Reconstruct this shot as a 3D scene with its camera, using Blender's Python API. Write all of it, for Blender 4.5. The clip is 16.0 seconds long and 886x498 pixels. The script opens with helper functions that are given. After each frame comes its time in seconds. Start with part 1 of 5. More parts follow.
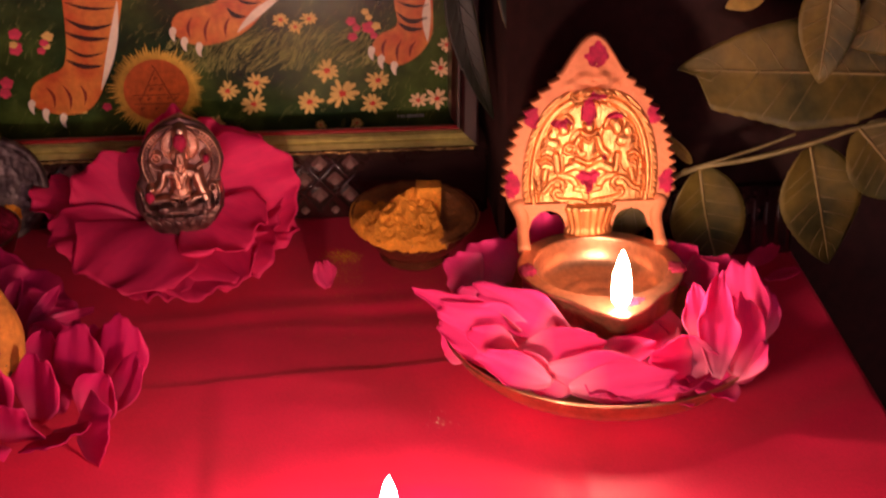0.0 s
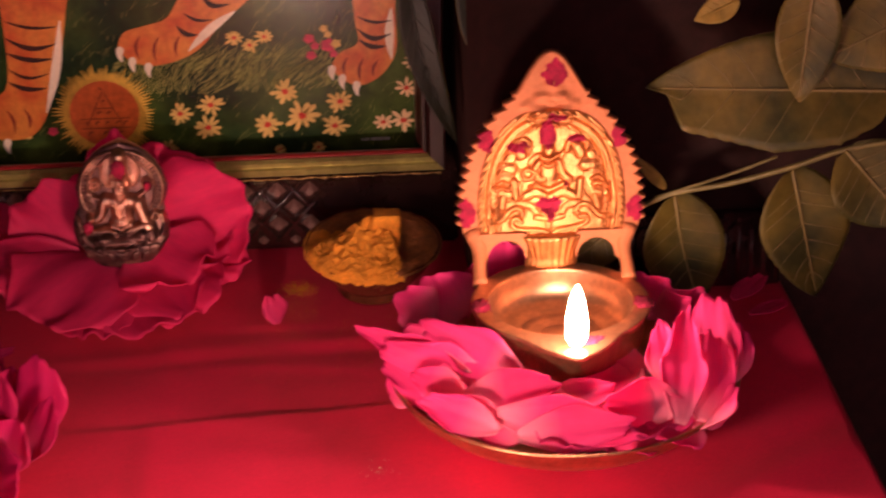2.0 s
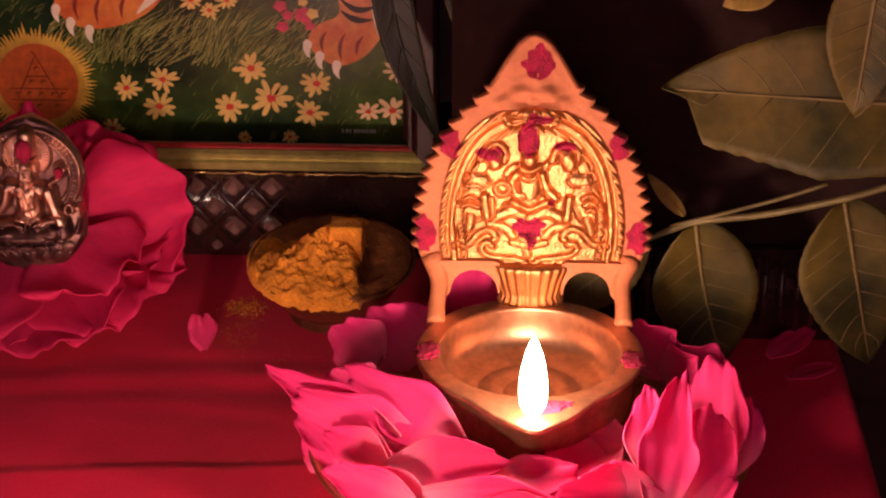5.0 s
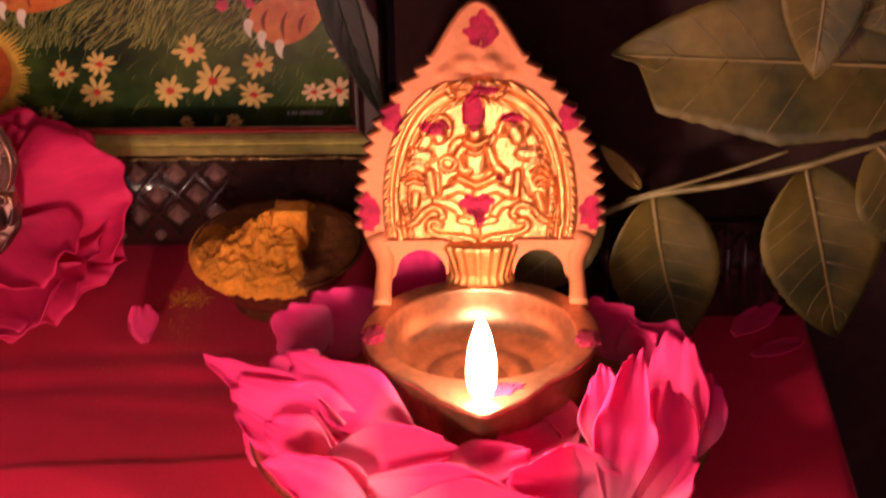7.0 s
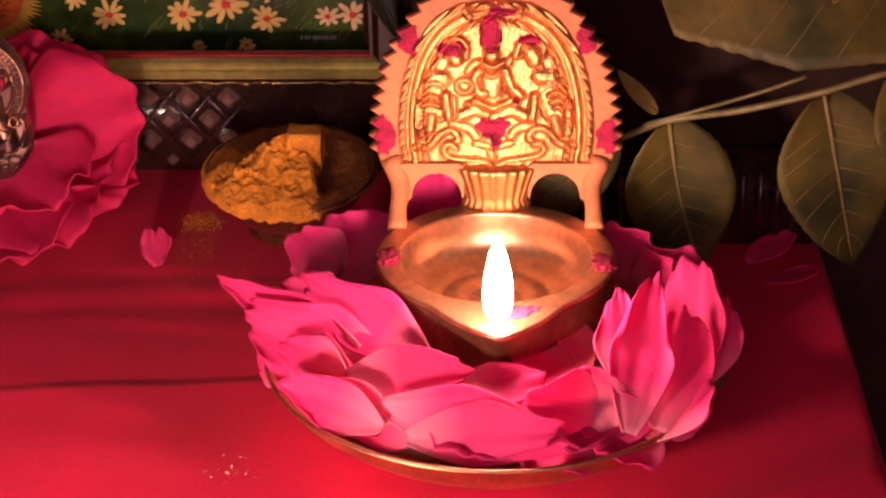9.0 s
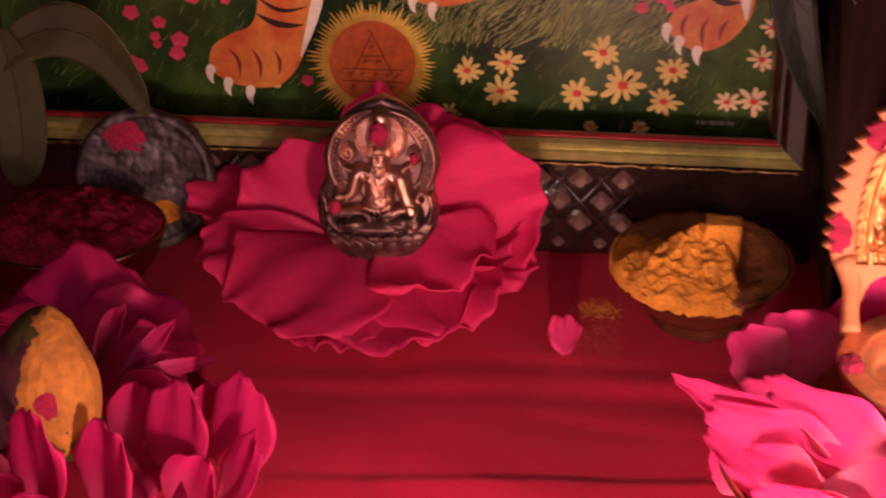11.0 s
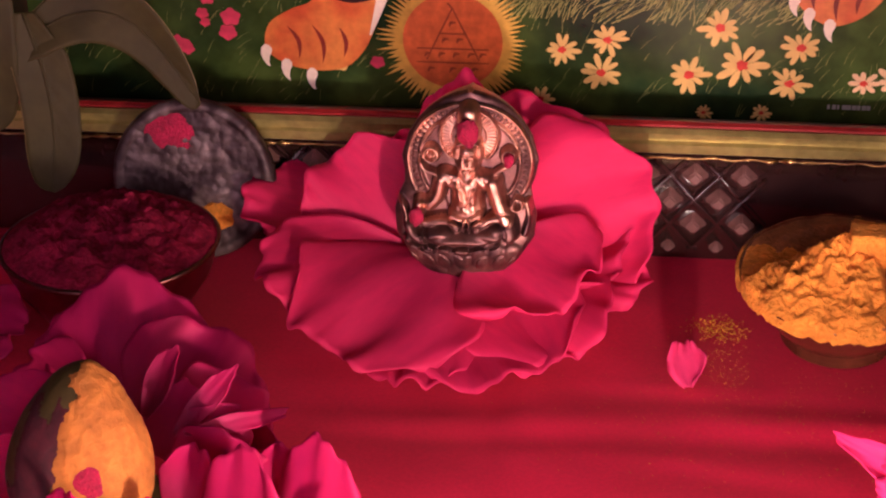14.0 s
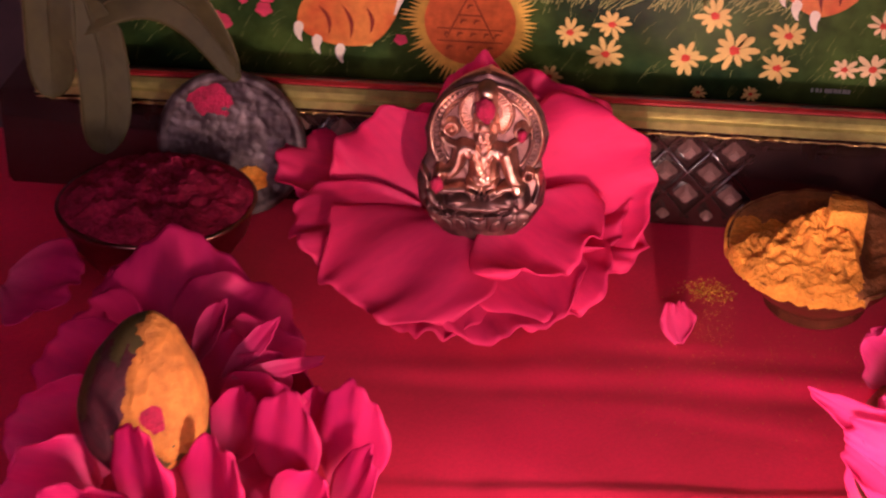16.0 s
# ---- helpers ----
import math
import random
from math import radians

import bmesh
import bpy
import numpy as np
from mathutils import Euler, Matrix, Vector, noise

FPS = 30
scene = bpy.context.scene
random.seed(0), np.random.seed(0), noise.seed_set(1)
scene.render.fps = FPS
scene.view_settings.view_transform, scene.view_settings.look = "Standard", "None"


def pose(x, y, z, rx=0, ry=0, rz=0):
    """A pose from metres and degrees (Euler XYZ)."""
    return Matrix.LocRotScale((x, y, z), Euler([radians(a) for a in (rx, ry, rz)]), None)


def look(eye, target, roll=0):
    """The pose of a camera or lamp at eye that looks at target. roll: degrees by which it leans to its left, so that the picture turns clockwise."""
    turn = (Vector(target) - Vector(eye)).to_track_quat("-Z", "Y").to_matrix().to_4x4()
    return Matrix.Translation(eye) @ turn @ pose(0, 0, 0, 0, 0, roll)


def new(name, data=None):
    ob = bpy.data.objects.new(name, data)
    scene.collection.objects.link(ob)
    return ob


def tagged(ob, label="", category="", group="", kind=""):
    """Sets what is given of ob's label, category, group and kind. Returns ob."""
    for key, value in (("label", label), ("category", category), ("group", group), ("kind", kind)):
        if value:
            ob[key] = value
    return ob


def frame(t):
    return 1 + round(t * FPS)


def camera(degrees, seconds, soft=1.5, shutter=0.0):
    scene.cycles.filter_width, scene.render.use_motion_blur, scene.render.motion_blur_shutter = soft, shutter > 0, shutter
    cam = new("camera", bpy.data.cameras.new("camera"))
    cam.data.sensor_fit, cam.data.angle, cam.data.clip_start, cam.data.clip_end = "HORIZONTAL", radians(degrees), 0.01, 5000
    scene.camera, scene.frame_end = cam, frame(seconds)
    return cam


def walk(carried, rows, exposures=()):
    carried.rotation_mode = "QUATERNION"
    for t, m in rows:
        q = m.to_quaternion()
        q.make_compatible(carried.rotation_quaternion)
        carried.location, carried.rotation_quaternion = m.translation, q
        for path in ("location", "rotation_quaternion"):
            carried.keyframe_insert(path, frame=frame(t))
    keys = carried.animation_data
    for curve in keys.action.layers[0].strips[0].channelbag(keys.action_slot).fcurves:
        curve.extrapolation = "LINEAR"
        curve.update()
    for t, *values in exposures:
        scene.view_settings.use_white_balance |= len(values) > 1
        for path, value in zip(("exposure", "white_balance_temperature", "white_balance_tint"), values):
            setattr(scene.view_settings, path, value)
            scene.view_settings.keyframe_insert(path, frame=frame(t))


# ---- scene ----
cam = camera(26.6, 16.0, soft=2.2, shutter=0.7)
PATH = [
    (0, (-0.1189, -0.6015, 0.3366), (-0.0733, -0.1540, 0.1184), 0.20),
    (0.5, (-0.1174, -0.6002, 0.3348), (-0.0709, -0.1558, 0.1104), 0.26),
    (1, (-0.1154, -0.5947, 0.3315), (-0.0720, -0.1503, 0.1066), 0.18),
    (1.5, (-0.1000, -0.5797, 0.3252), (-0.0658, -0.1324, 0.1045), -0.61),
    (2, (-0.0709, -0.5583, 0.3202), (-0.0453, -0.1072, 0.1060), -1.16),
    (2.5, (-0.0543, -0.5428, 0.3050), (-0.0289, -0.0909, 0.0925), -1.06),
    (3, (-0.0358, -0.5267, 0.3008), (-0.0267, -0.0743, 0.0881), -1.37),
    (3.2, (-0.0293, -0.5231, 0.3020), (-0.0255, -0.0690, 0.0927), -1.47),
    (5.3, (-0.0036, -0.4269, 0.2713), (-0.0239, 0.0226, 0.0532), 0.08),
    (5.5, (-0.0037, -0.4229, 0.2697), (-0.0238, 0.0276, 0.0538), 0.08),
    (6, (0.0042, -0.4209, 0.2671), (-0.0137, 0.0330, 0.0580), -1.00),
    (6.5, (0.0078, -0.4198, 0.2642), (-0.0052, 0.0350, 0.0570), -1.49),
    (7, (0.0062, -0.4192, 0.2595), (-0.0100, 0.0310, 0.0425), -1.30),
    (7.5, (0.0052, -0.4214, 0.2598), (-0.0156, 0.0237, 0.0330), -1.66),
    (8, (0.0059, -0.4215, 0.2591), (-0.0153, 0.0208, 0.0269), -1.72),
    (8.5, (0.0042, -0.4201, 0.2559), (-0.0155, 0.0214, 0.0222), -1.57),
    (9, (0.0027, -0.4195, 0.2545), (-0.0141, 0.0236, 0.0235), -0.91),
    (9.5, (-0.0173, -0.4157, 0.2506), (-0.0252, 0.0329, 0.0298), 1.17),
    (10, (-0.0424, -0.4248, 0.2559), (-0.0705, 0.0273, 0.0441), 0.56),
    (10.2, (-0.0531, -0.4270, 0.2553), (-0.0889, 0.0248, 0.0441), 0.35),
    (12.3, (-0.0973, -0.3306, 0.2449), (-0.1539, 0.1084, 0.0124), -0.32),
    (12.5, (-0.1014, -0.3247, 0.2397), (-0.1570, 0.1132, 0.0047), -0.16),
    (13, (-0.1043, -0.3266, 0.2399), (-0.1566, 0.1091, 0.0004), -0.01),
    (13.5, (-0.1040, -0.3287, 0.2414), (-0.1582, 0.1081, 0.0043), -0.47),
    (14, (-0.1051, -0.3298, 0.2425), (-0.1633, 0.1079, 0.0078), -1.06),
    (14.5, (-0.1066, -0.3303, 0.2429), (-0.1603, 0.1065, 0.0056), -0.87),
    (15, (-0.1056, -0.3337, 0.2455), (-0.1543, 0.1023, 0.0056), -0.52),
    (15.5, (-0.1092, -0.3497, 0.2571), (-0.1568, 0.0843, 0.0132), 0.04),
    (16, (-0.1091, -0.3704, 0.2705), (-0.1618, 0.0605, 0.0225), 0.40),
]
walk(cam, [(t, look(eye, target, roll)) for t, eye, target, roll in PATH],
     exposures=[(t, e, 6000 if t < 7 else 5750 if t < 11 else 5150, 26) for t, e in ((0, 0.85), (1.5, 0.85), (3.2, 0.85), (5.3, 0.7), (6.0, 0.85), (9.0, 1.0), (9.5, 0.8), (10.2, 0.75), (12.3, 1.8), (16, 1.8))])

# ---- light: a dark room at night, lit by the two oil flames, with added world fill ----
world = bpy.data.worlds.new("world")
scene.world = world
world.use_nodes = True
wbg = world.node_tree.nodes["Background"]
wbg.inputs["Color"].default_value = (1.0, 0.58, 0.52, 1)
wbg.inputs["Strength"].default_value = 1.05
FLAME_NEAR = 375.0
FLAME_LAMP = 132.0

CM = 0.01


# ---- materials ----
def mat(name, color, rough=0.6, metal=0.0, vary=0.25, scale=60.0, bump=0.15, bscale=400.0, bdist=0.0004,
        coat=0.0, sheen=0.0, trans=0.0, second=None, island=0.0, spec=0.5, foot=None, span=(0.35, 0.65)):
    """Principled surface with large patches, fine grain and relief."""
    m = bpy.data.materials.new(name)
    m.use_nodes = True
    nt = m.node_tree
    n, l = nt.nodes, nt.links
    p = n["Principled BSDF"]
    tc = n.new("ShaderNodeTexCoord")
    n1 = n.new("ShaderNodeTexNoise")
    n1.inputs["Scale"].default_value, n1.inputs["Detail"].default_value = scale, 5
    n2 = n.new("ShaderNodeTexNoise")
    n2.inputs["Scale"].default_value, n2.inputs["Detail"].default_value = bscale, 3
    l.new(tc.outputs["Object"], n1.inputs["Vector"])
    if foot:
        mp = n.new("ShaderNodeMapping")
        mp.inputs["Scale"].default_value = (1.6, 0.45, 1.0)
        l.new(tc.outputs["Object"], mp.inputs["Vector"])
        l.new(mp.outputs["Vector"], n2.inputs["Vector"])
    else:
        l.new(tc.outputs["Object"], n2.inputs["Vector"])
    mx = n.new("ShaderNodeMix")
    mx.data_type = "RGBA"
    c2 = second or tuple(c * (1 - vary) for c in color)
    mx.inputs["A"].default_value = (*c2, 1)
    mx.inputs["B"].default_value = (*color, 1)
    ramp = n.new("ShaderNodeMapRange")
    ramp.inputs["From Min"].default_value, ramp.inputs["From Max"].default_value = span
    l.new(n1.outputs["Fac"], ramp.inputs["Value"])
    l.new(ramp.outputs["Result"], mx.inputs["Factor"])
    col = mx.outputs["Result"]
    grain = n.new("ShaderNodeHueSaturation")
    g2 = n.new("ShaderNodeMapRange")
    g2.inputs["To Min"].default_value, g2.inputs["To Max"].default_value = 1 - vary * 0.5, 1 + vary * 0.5
    g2.inputs["From Min"].default_value, g2.inputs["From Max"].default_value = 0.3, 0.7
    l.new(n2.outputs["Fac"], g2.inputs["Value"])
    l.new(g2.outputs["Result"], grain.inputs["Value"])
    l.new(col, grain.inputs["Color"])
    col = grain.outputs["Color"]
    if island:
        oi = n.new("ShaderNodeObjectInfo")
        hs = n.new("ShaderNodeHueSaturation")
        r = n.new("ShaderNodeMapRange")
        r.inputs["To Min"].default_value, r.inputs["To Max"].default_value = 1 - island, 1 + island * 0.6
        l.new(oi.outputs["Random"], r.inputs["Value"])
        l.new(r.outputs["Result"], hs.inputs["Value"])
        l.new(col, hs.inputs["Color"])
        col = hs.outputs["Color"]
    if foot:
        sy, fr, fm = n.new("ShaderNodeSeparateXYZ"), n.new("ShaderNodeMapRange"), n.new("ShaderNodeMix")
        fm.data_type = "RGBA"
        l.new(tc.outputs["Object"], sy.inputs["Vector"])
        l.new(sy.outputs["Y"], fr.inputs["Value"])
        fr.inputs["From Min"].default_value, fr.inputs["From Max"].default_value = 0.0, 0.014
        fr.inputs["To Min"].default_value, fr.inputs["To Max"].default_value = 0.40, 0.0
        l.new(fr.outputs["Result"], fm.inputs["Factor"])
        l.new(col, fm.inputs["A"])
        fm.inputs["B"].default_value = (*foot, 1)
        col = fm.outputs["Result"]
    l.new(col, p.inputs["Base Color"])
    p.inputs["Roughness"].default_value, p.inputs["Metallic"].default_value = rough, metal
    p.inputs["Coat Weight"].default_value, p.inputs["Sheen Weight"].default_value = coat, sheen
    p.inputs["Coat Roughness"].default_value = 0.08
    p.inputs["Specular IOR Level"].default_value = spec
    b = n.new("ShaderNodeBump")
    b.inputs["Strength"].default_value, b.inputs["Distance"].default_value = bump, bdist
    l.new(n2.outputs["Fac"], b.inputs["Height"])
    l.new(b.outputs["Normal"], p.inputs["Normal"])
    if trans:
        t = n.new("ShaderNodeBsdfTranslucent")
        l.new(col, t.inputs["Color"])
        ms = n.new("ShaderNodeMixShader")
        ms.inputs["Fac"].default_value = trans
        l.new(p.outputs["BSDF"], ms.inputs[1])
        l.new(t.outputs["BSDF"], ms.inputs[2])
        l.new(ms.outputs["Shader"], n["Material Output"].inputs["Surface"])
    return m


def glow(name, low, high, base_z, top_z, strength):
    """Flame: deep orange at its foot, near white above."""
    m = bpy.data.materials.new(name)
    m.use_nodes = True
    n, l = m.node_tree.nodes, m.node_tree.links
    n.remove(n["Principled BSDF"])
    e = n.new("ShaderNodeEmission")
    tc, sx, r, mx = n.new("ShaderNodeTexCoord"), n.new("ShaderNodeSeparateXYZ"), n.new("ShaderNodeMapRange"), n.new("ShaderNodeMix")
    mx.data_type = "RGBA"
    l.new(tc.outputs["Object"], sx.inputs["Vector"])
    l.new(sx.outputs["Z"], r.inputs["Value"])
    r.inputs["From Min"].default_value, r.inputs["From Max"].default_value = base_z, top_z
    mx.inputs["A"].default_value, mx.inputs["B"].default_value = (*low, 1), (*high, 1)
    l.new(r.outputs["Result"], mx.inputs["Factor"])
    l.new(mx.outputs["Result"], e.inputs["Color"])
    e.inputs["Strength"].default_value = strength
    l.new(e.outputs["Emission"], n["Material Output"].inputs["Surface"])
    return m


CLOTH = mat("red_satin", (0.84, 0.013, 0.074), 0.5, vary=0.12, scale=18, bump=0.15, bscale=1100, bdist=0.0002, spec=0.2, second=(0.64, 0.013, 0.052), sheen=0.04)
PETAL = mat("rose_petal_pink", (0.88, 0.050, 0.26), 0.6, spec=0.2, vary=0.10, scale=55, bump=0.2, bscale=300, bdist=0.0006, foot=(0.95, 0.62, 0.68), trans=0.36, island=0.15, second=(0.84, 0.040, 0.22))
PETAL_SMALL = mat("fallen_petal_pink", (0.84, 0.05, 0.20), 0.6, spec=0.2, vary=0.12, scale=120, bump=0.1, bscale=300, bdist=0.0005, trans=0.3)
# ROSE turned darker and more magenta, with the second rose's shade mixed in.
ROSE_SHADED = mat("rose_shaded_magenta", (0.68, 0.018, 0.138), 0.6, spec=0.25, vary=0.12, scale=50, bump=0.2, bscale=300, bdist=0.0006, foot=(0.80, 0.16, 0.30), trans=0.36, island=0.15, second=(0.54, 0.011, 0.13))
ROSE = mat("rose_deep_pink", (0.88, 0.038, 0.165), 0.6, spec=0.25, vary=0.12, scale=50, bump=0.2, bscale=300, bdist=0.0006, foot=(0.80, 0.10, 0.24), trans=0.36, island=0.15, second=(0.78, 0.026, 0.14))
BRASS = mat("old_brass", (0.74, 0.38, 0.21), 0.42, 1.0, vary=0.3, scale=90, bump=0.25, bscale=700, bdist=0.0003)
BOWL = mat("oily_brass", (0.64, 0.33, 0.18), 0.36, 0.9, vary=0.3, scale=110, bump=0.2, bscale=500, bdist=0.0003)
BRASS_MATT = mat("sandalwood_smeared_brass", (0.54, 0.175, 0.065), 0.75, 0.0, vary=0.15, scale=130, bump=0.5, bscale=600, bdist=0.0004)
BRASS_WORN = mat("worn_brass", (0.68, 0.32, 0.115), 0.44, 1.0, vary=0.35, scale=120, bump=0.3, bscale=500, bdist=0.0003)
KUMKUM = mat("kumkum_powder", (0.36, 0.004, 0.045), 0.9, vary=0.4, scale=300, bump=0.8, bscale=1400, bdist=0.0006)
KUMKUM_DEEP = mat("deep_kumkum_powder", (0.30, 0.012, 0.045), 0.95, vary=0.6, scale=130, bump=0.9, bscale=900, bdist=0.0008, spec=0.1)
KUMKUM_DARK = mat("dark_kumkum_paste", (0.085, 0.006, 0.014), 0.8, vary=0.5, scale=120, bump=0.6, bscale=600, bdist=0.0005)
TURMERIC = mat("turmeric_powder", (0.85, 0.31, 0.014), 0.95, vary=0.3, scale=220, bump=0.9, bscale=900, bdist=0.0009)
TURMERIC_SHADE = mat("turmeric_in_shade", (0.30, 0.095, 0.018), 0.8, vary=0.4, scale=160, bump=0.8, bscale=900, bdist=0.0007)
# Darker than TURMERIC: the petals' shade on the seed is in this colour.
PASTE_SHADED = mat("shaded_turmeric_paste", (0.48, 0.165, 0.012), 0.85, vary=0.35, scale=140, bump=0.8, bscale=450, bdist=0.0010)
TARNISH_SHADE = mat("tarnish_and_shade", (0.24, 0.12, 0.10), 0.48, 0.9, vary=0.45, scale=150, bump=0.3, bscale=700, bdist=0.0003, second=(0.085, 0.044, 0.046))
SILVER = mat("tarnished_silver", (0.74, 0.43, 0.31), 0.38, 1.0, vary=0.45, scale=160, bump=0.3, bscale=600, bdist=0.0003, second=(0.42, 0.23, 0.18))
COIN = mat("dull_silver", (0.17, 0.125, 0.122), 0.5, 0.5, vary=0.5, scale=130, bump=0.5, bscale=420, bdist=0.0006, second=(0.042, 0.024, 0.026), span=(0.46, 0.70))
STEEL = mat("dark_steel", (0.26, 0.12, 0.11), 0.3, 1.0, vary=0.3, scale=90, bump=0.1)
CUP = mat("brown_glazed_cup", (0.13, 0.035, 0.016), 0.22, 0.0, vary=0.35, scale=120, bump=0.15, spec=0.5)
LEAF = mat("rose_leaf", (0.135, 0.094, 0.015), 0.5, spec=0.25, vary=0.3, scale=38, bump=0.4, bscale=240, bdist=0.0006, trans=0.10, second=(0.026, 0.030, 0.009))
# Leaf green taken nearly to black: shade beside the frame is in the colour.
LEAF_SHADE = mat("shaded_leaf", (0.014, 0.015, 0.007), 0.5, spec=0.3, vary=0.3, scale=55, bump=0.3, bscale=240, bdist=0.0006)
LEAF_YOUNG = mat("young_leaf", (0.30, 0.20, 0.035), 0.5, spec=0.25, vary=0.3, scale=60, bump=0.3, bscale=240, bdist=0.0005, trans=0.2)
LEAF_DARK = mat("dark_olive_leaf", (0.042, 0.034, 0.008), 0.6, spec=0.2, vary=0.3, scale=55, bump=0.4, bscale=240, bdist=0.0006)
VEIN = mat("leaf_vein", (0.17, 0.12, 0.03), 0.5, vary=0.2)
STEM = mat("green_brown_stem", (0.17, 0.13, 0.035), 0.5, vary=0.35, scale=120)
LACQUER = mat("black_lacquer", (0.045, 0.018, 0.016), 0.24, 0.0, vary=0.3, bump=0.2, coat=0.5)
# Lighter than LACQUER: the studs' flame glints are put into the colour.
STUDS = mat("brown_lacquer_glint", (0.24, 0.125, 0.105), 0.26, 0.0, vary=0.3, bump=0.15, coat=0.6)
GILT = mat("worn_gilt", (0.50, 0.32, 0.10), 0.33, 1.0, vary=0.5, scale=200, bump=0.3, bscale=500)
GOLD = mat("pale_gold_moulding", (0.46, 0.40, 0.12), 0.36, 0.5, vary=0.35, scale=50, bump=0.3, bscale=300)
REDWOOD = mat("red_moulding", (0.27, 0.018, 0.016), 0.35, 0.0, vary=0.3, scale=60, spec=0.3)
DARKWOOD = mat("dark_red_wood", (0.035, 0.008, 0.008), 0.4, vary=0.3, scale=30, coat=0.2)
WALL = mat("dark_maroon_wall", (0.06, 0.022, 0.024), 0.8, vary=0.4, scale=8, bump=0.4, bscale=60, bdist=0.002)
FLOOR = mat("dark_stone_floor", (0.06, 0.045, 0.045), 0.6, vary=0.3, scale=10)
TABLE = mat("dark_table_wood", (0.09, 0.035, 0.03), 0.5, vary=0.4, scale=20)
MEADOW = mat("printed_meadow", (0.046, 0.076, 0.013), 0.22, vary=0.6, scale=30, bump=0.0, bscale=160, second=(0.006, 0.020, 0.007), spec=0.3)
GRASS = mat("printed_grass", (0.34, 0.33, 0.08), 0.4, vary=0.4, spec=0.2)
DAISY = mat("printed_daisy", (0.66, 0.44, 0.12), 0.4, vary=0.15, spec=0.2)
DAISY_PALE = mat("printed_pale_daisy", (0.75, 0.50, 0.26), 0.4, vary=0.2, spec=0.2)
DAISY_EYE = mat("printed_daisy_eye", (0.55, 0.04, 0.015), 0.4, spec=0.2)
PINKBLOOM = mat("printed_pink_bloom", (0.62, 0.05, 0.10), 0.4, vary=0.3, spec=0.2)
TIGER = mat("printed_orange", (0.60, 0.21, 0.034), 0.3, vary=0.3, scale=70, spec=0.3, second=(0.46, 0.075, 0.014))
STRIPE = mat("printed_black", (0.035, 0.010, 0.008), 0.4, spec=0.2)
CREAM = mat("printed_cream", (0.78, 0.66, 0.50), 0.4, vary=0.15, spec=0.2)
SUNRAY = mat("printed_yellow", (0.76, 0.46, 0.055), 0.4, vary=0.3, spec=0.2)
SUNDISC = mat("printed_red_orange", (0.74, 0.16, 0.030), 0.4, vary=0.2, scale=200, spec=0.2)
SUNLINE = mat("printed_brown", (0.34, 0.07, 0.02), 0.4, spec=0.2)
TOE = mat("printed_dark_red", (0.20, 0.025, 0.012), 0.4, spec=0.2)
INK = mat("printed_ink", (0.30, 0.30, 0.26), 0.4)
BACKDROP = mat("near_black_backdrop", (0.026, 0.007, 0.006), 0.8, spec=0.2, vary=0.4, scale=25, bump=0.2, bscale=200)
SHELL = mat("dark_green_brown_husk", (0.075, 0.055, 0.012), 0.5, vary=0.4, scale=160, bump=0.4, bscale=500)
WICK = mat("charred_wick", (0.10, 0.035, 0.03), 0.9)
FLAME_A = glow("flame_glow", (1.0, 0.42, 0.14), (1.0, 0.66, 0.42), 0.0, 0.006, FLAME_LAMP)
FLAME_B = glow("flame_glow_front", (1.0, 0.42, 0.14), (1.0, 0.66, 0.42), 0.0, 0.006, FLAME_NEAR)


# ---- building helpers (centimetres in, metres out) ----
def thing(name, x, y, z, label, category, group="", rz=0.0):
    ob = new(name)
    ob.empty_display_size = 0.01
    ob.matrix_basis = pose(x * CM, y * CM, z * CM, 0, 0, rz)
    return tagged(ob, label, category, group)


def finish(me, material, smooth=True):
    me.materials.append(material)
    if smooth:
        me.polygons.foreach_set("use_smooth", [True] * len(me.polygons))
    me.update()


def part(name, bm, material, parent, label="", m=None, smooth=True):
    """Links a bmesh, in centimetres, as one mesh under a thing or a part."""
    bmesh.ops.scale(bm, vec=(CM, CM, CM), verts=bm.verts)
    bmesh.ops.recalc_face_normals(bm, faces=bm.faces)
    me = bpy.data.meshes.new(name)
    bm.to_mesh(me)
    bm.free()
    finish(me, material, smooth)
    ob = new(name, me)
    ob.parent = parent
    if m is not None:
        ob.matrix_basis = m
    if label:
        ob["label"] = label
    return ob


def single(name, bm, material, x, y, z, label, category, group="", kind="", rx=0, ry=0, rz=0, smooth=True):
    ob = part(name, bm, material, None, "", pose(x * CM, y * CM, z * CM, rx, ry, rz), smooth)
    return tagged(ob, label, category, group, kind)


def from_data(verts, faces):
    bm = bmesh.new()
    vs = [bm.verts.new(v) for v in verts]
    for f in faces:
        try:
            bm.faces.new([vs[i] for i in f])
        except ValueError:
            pass
    return bm


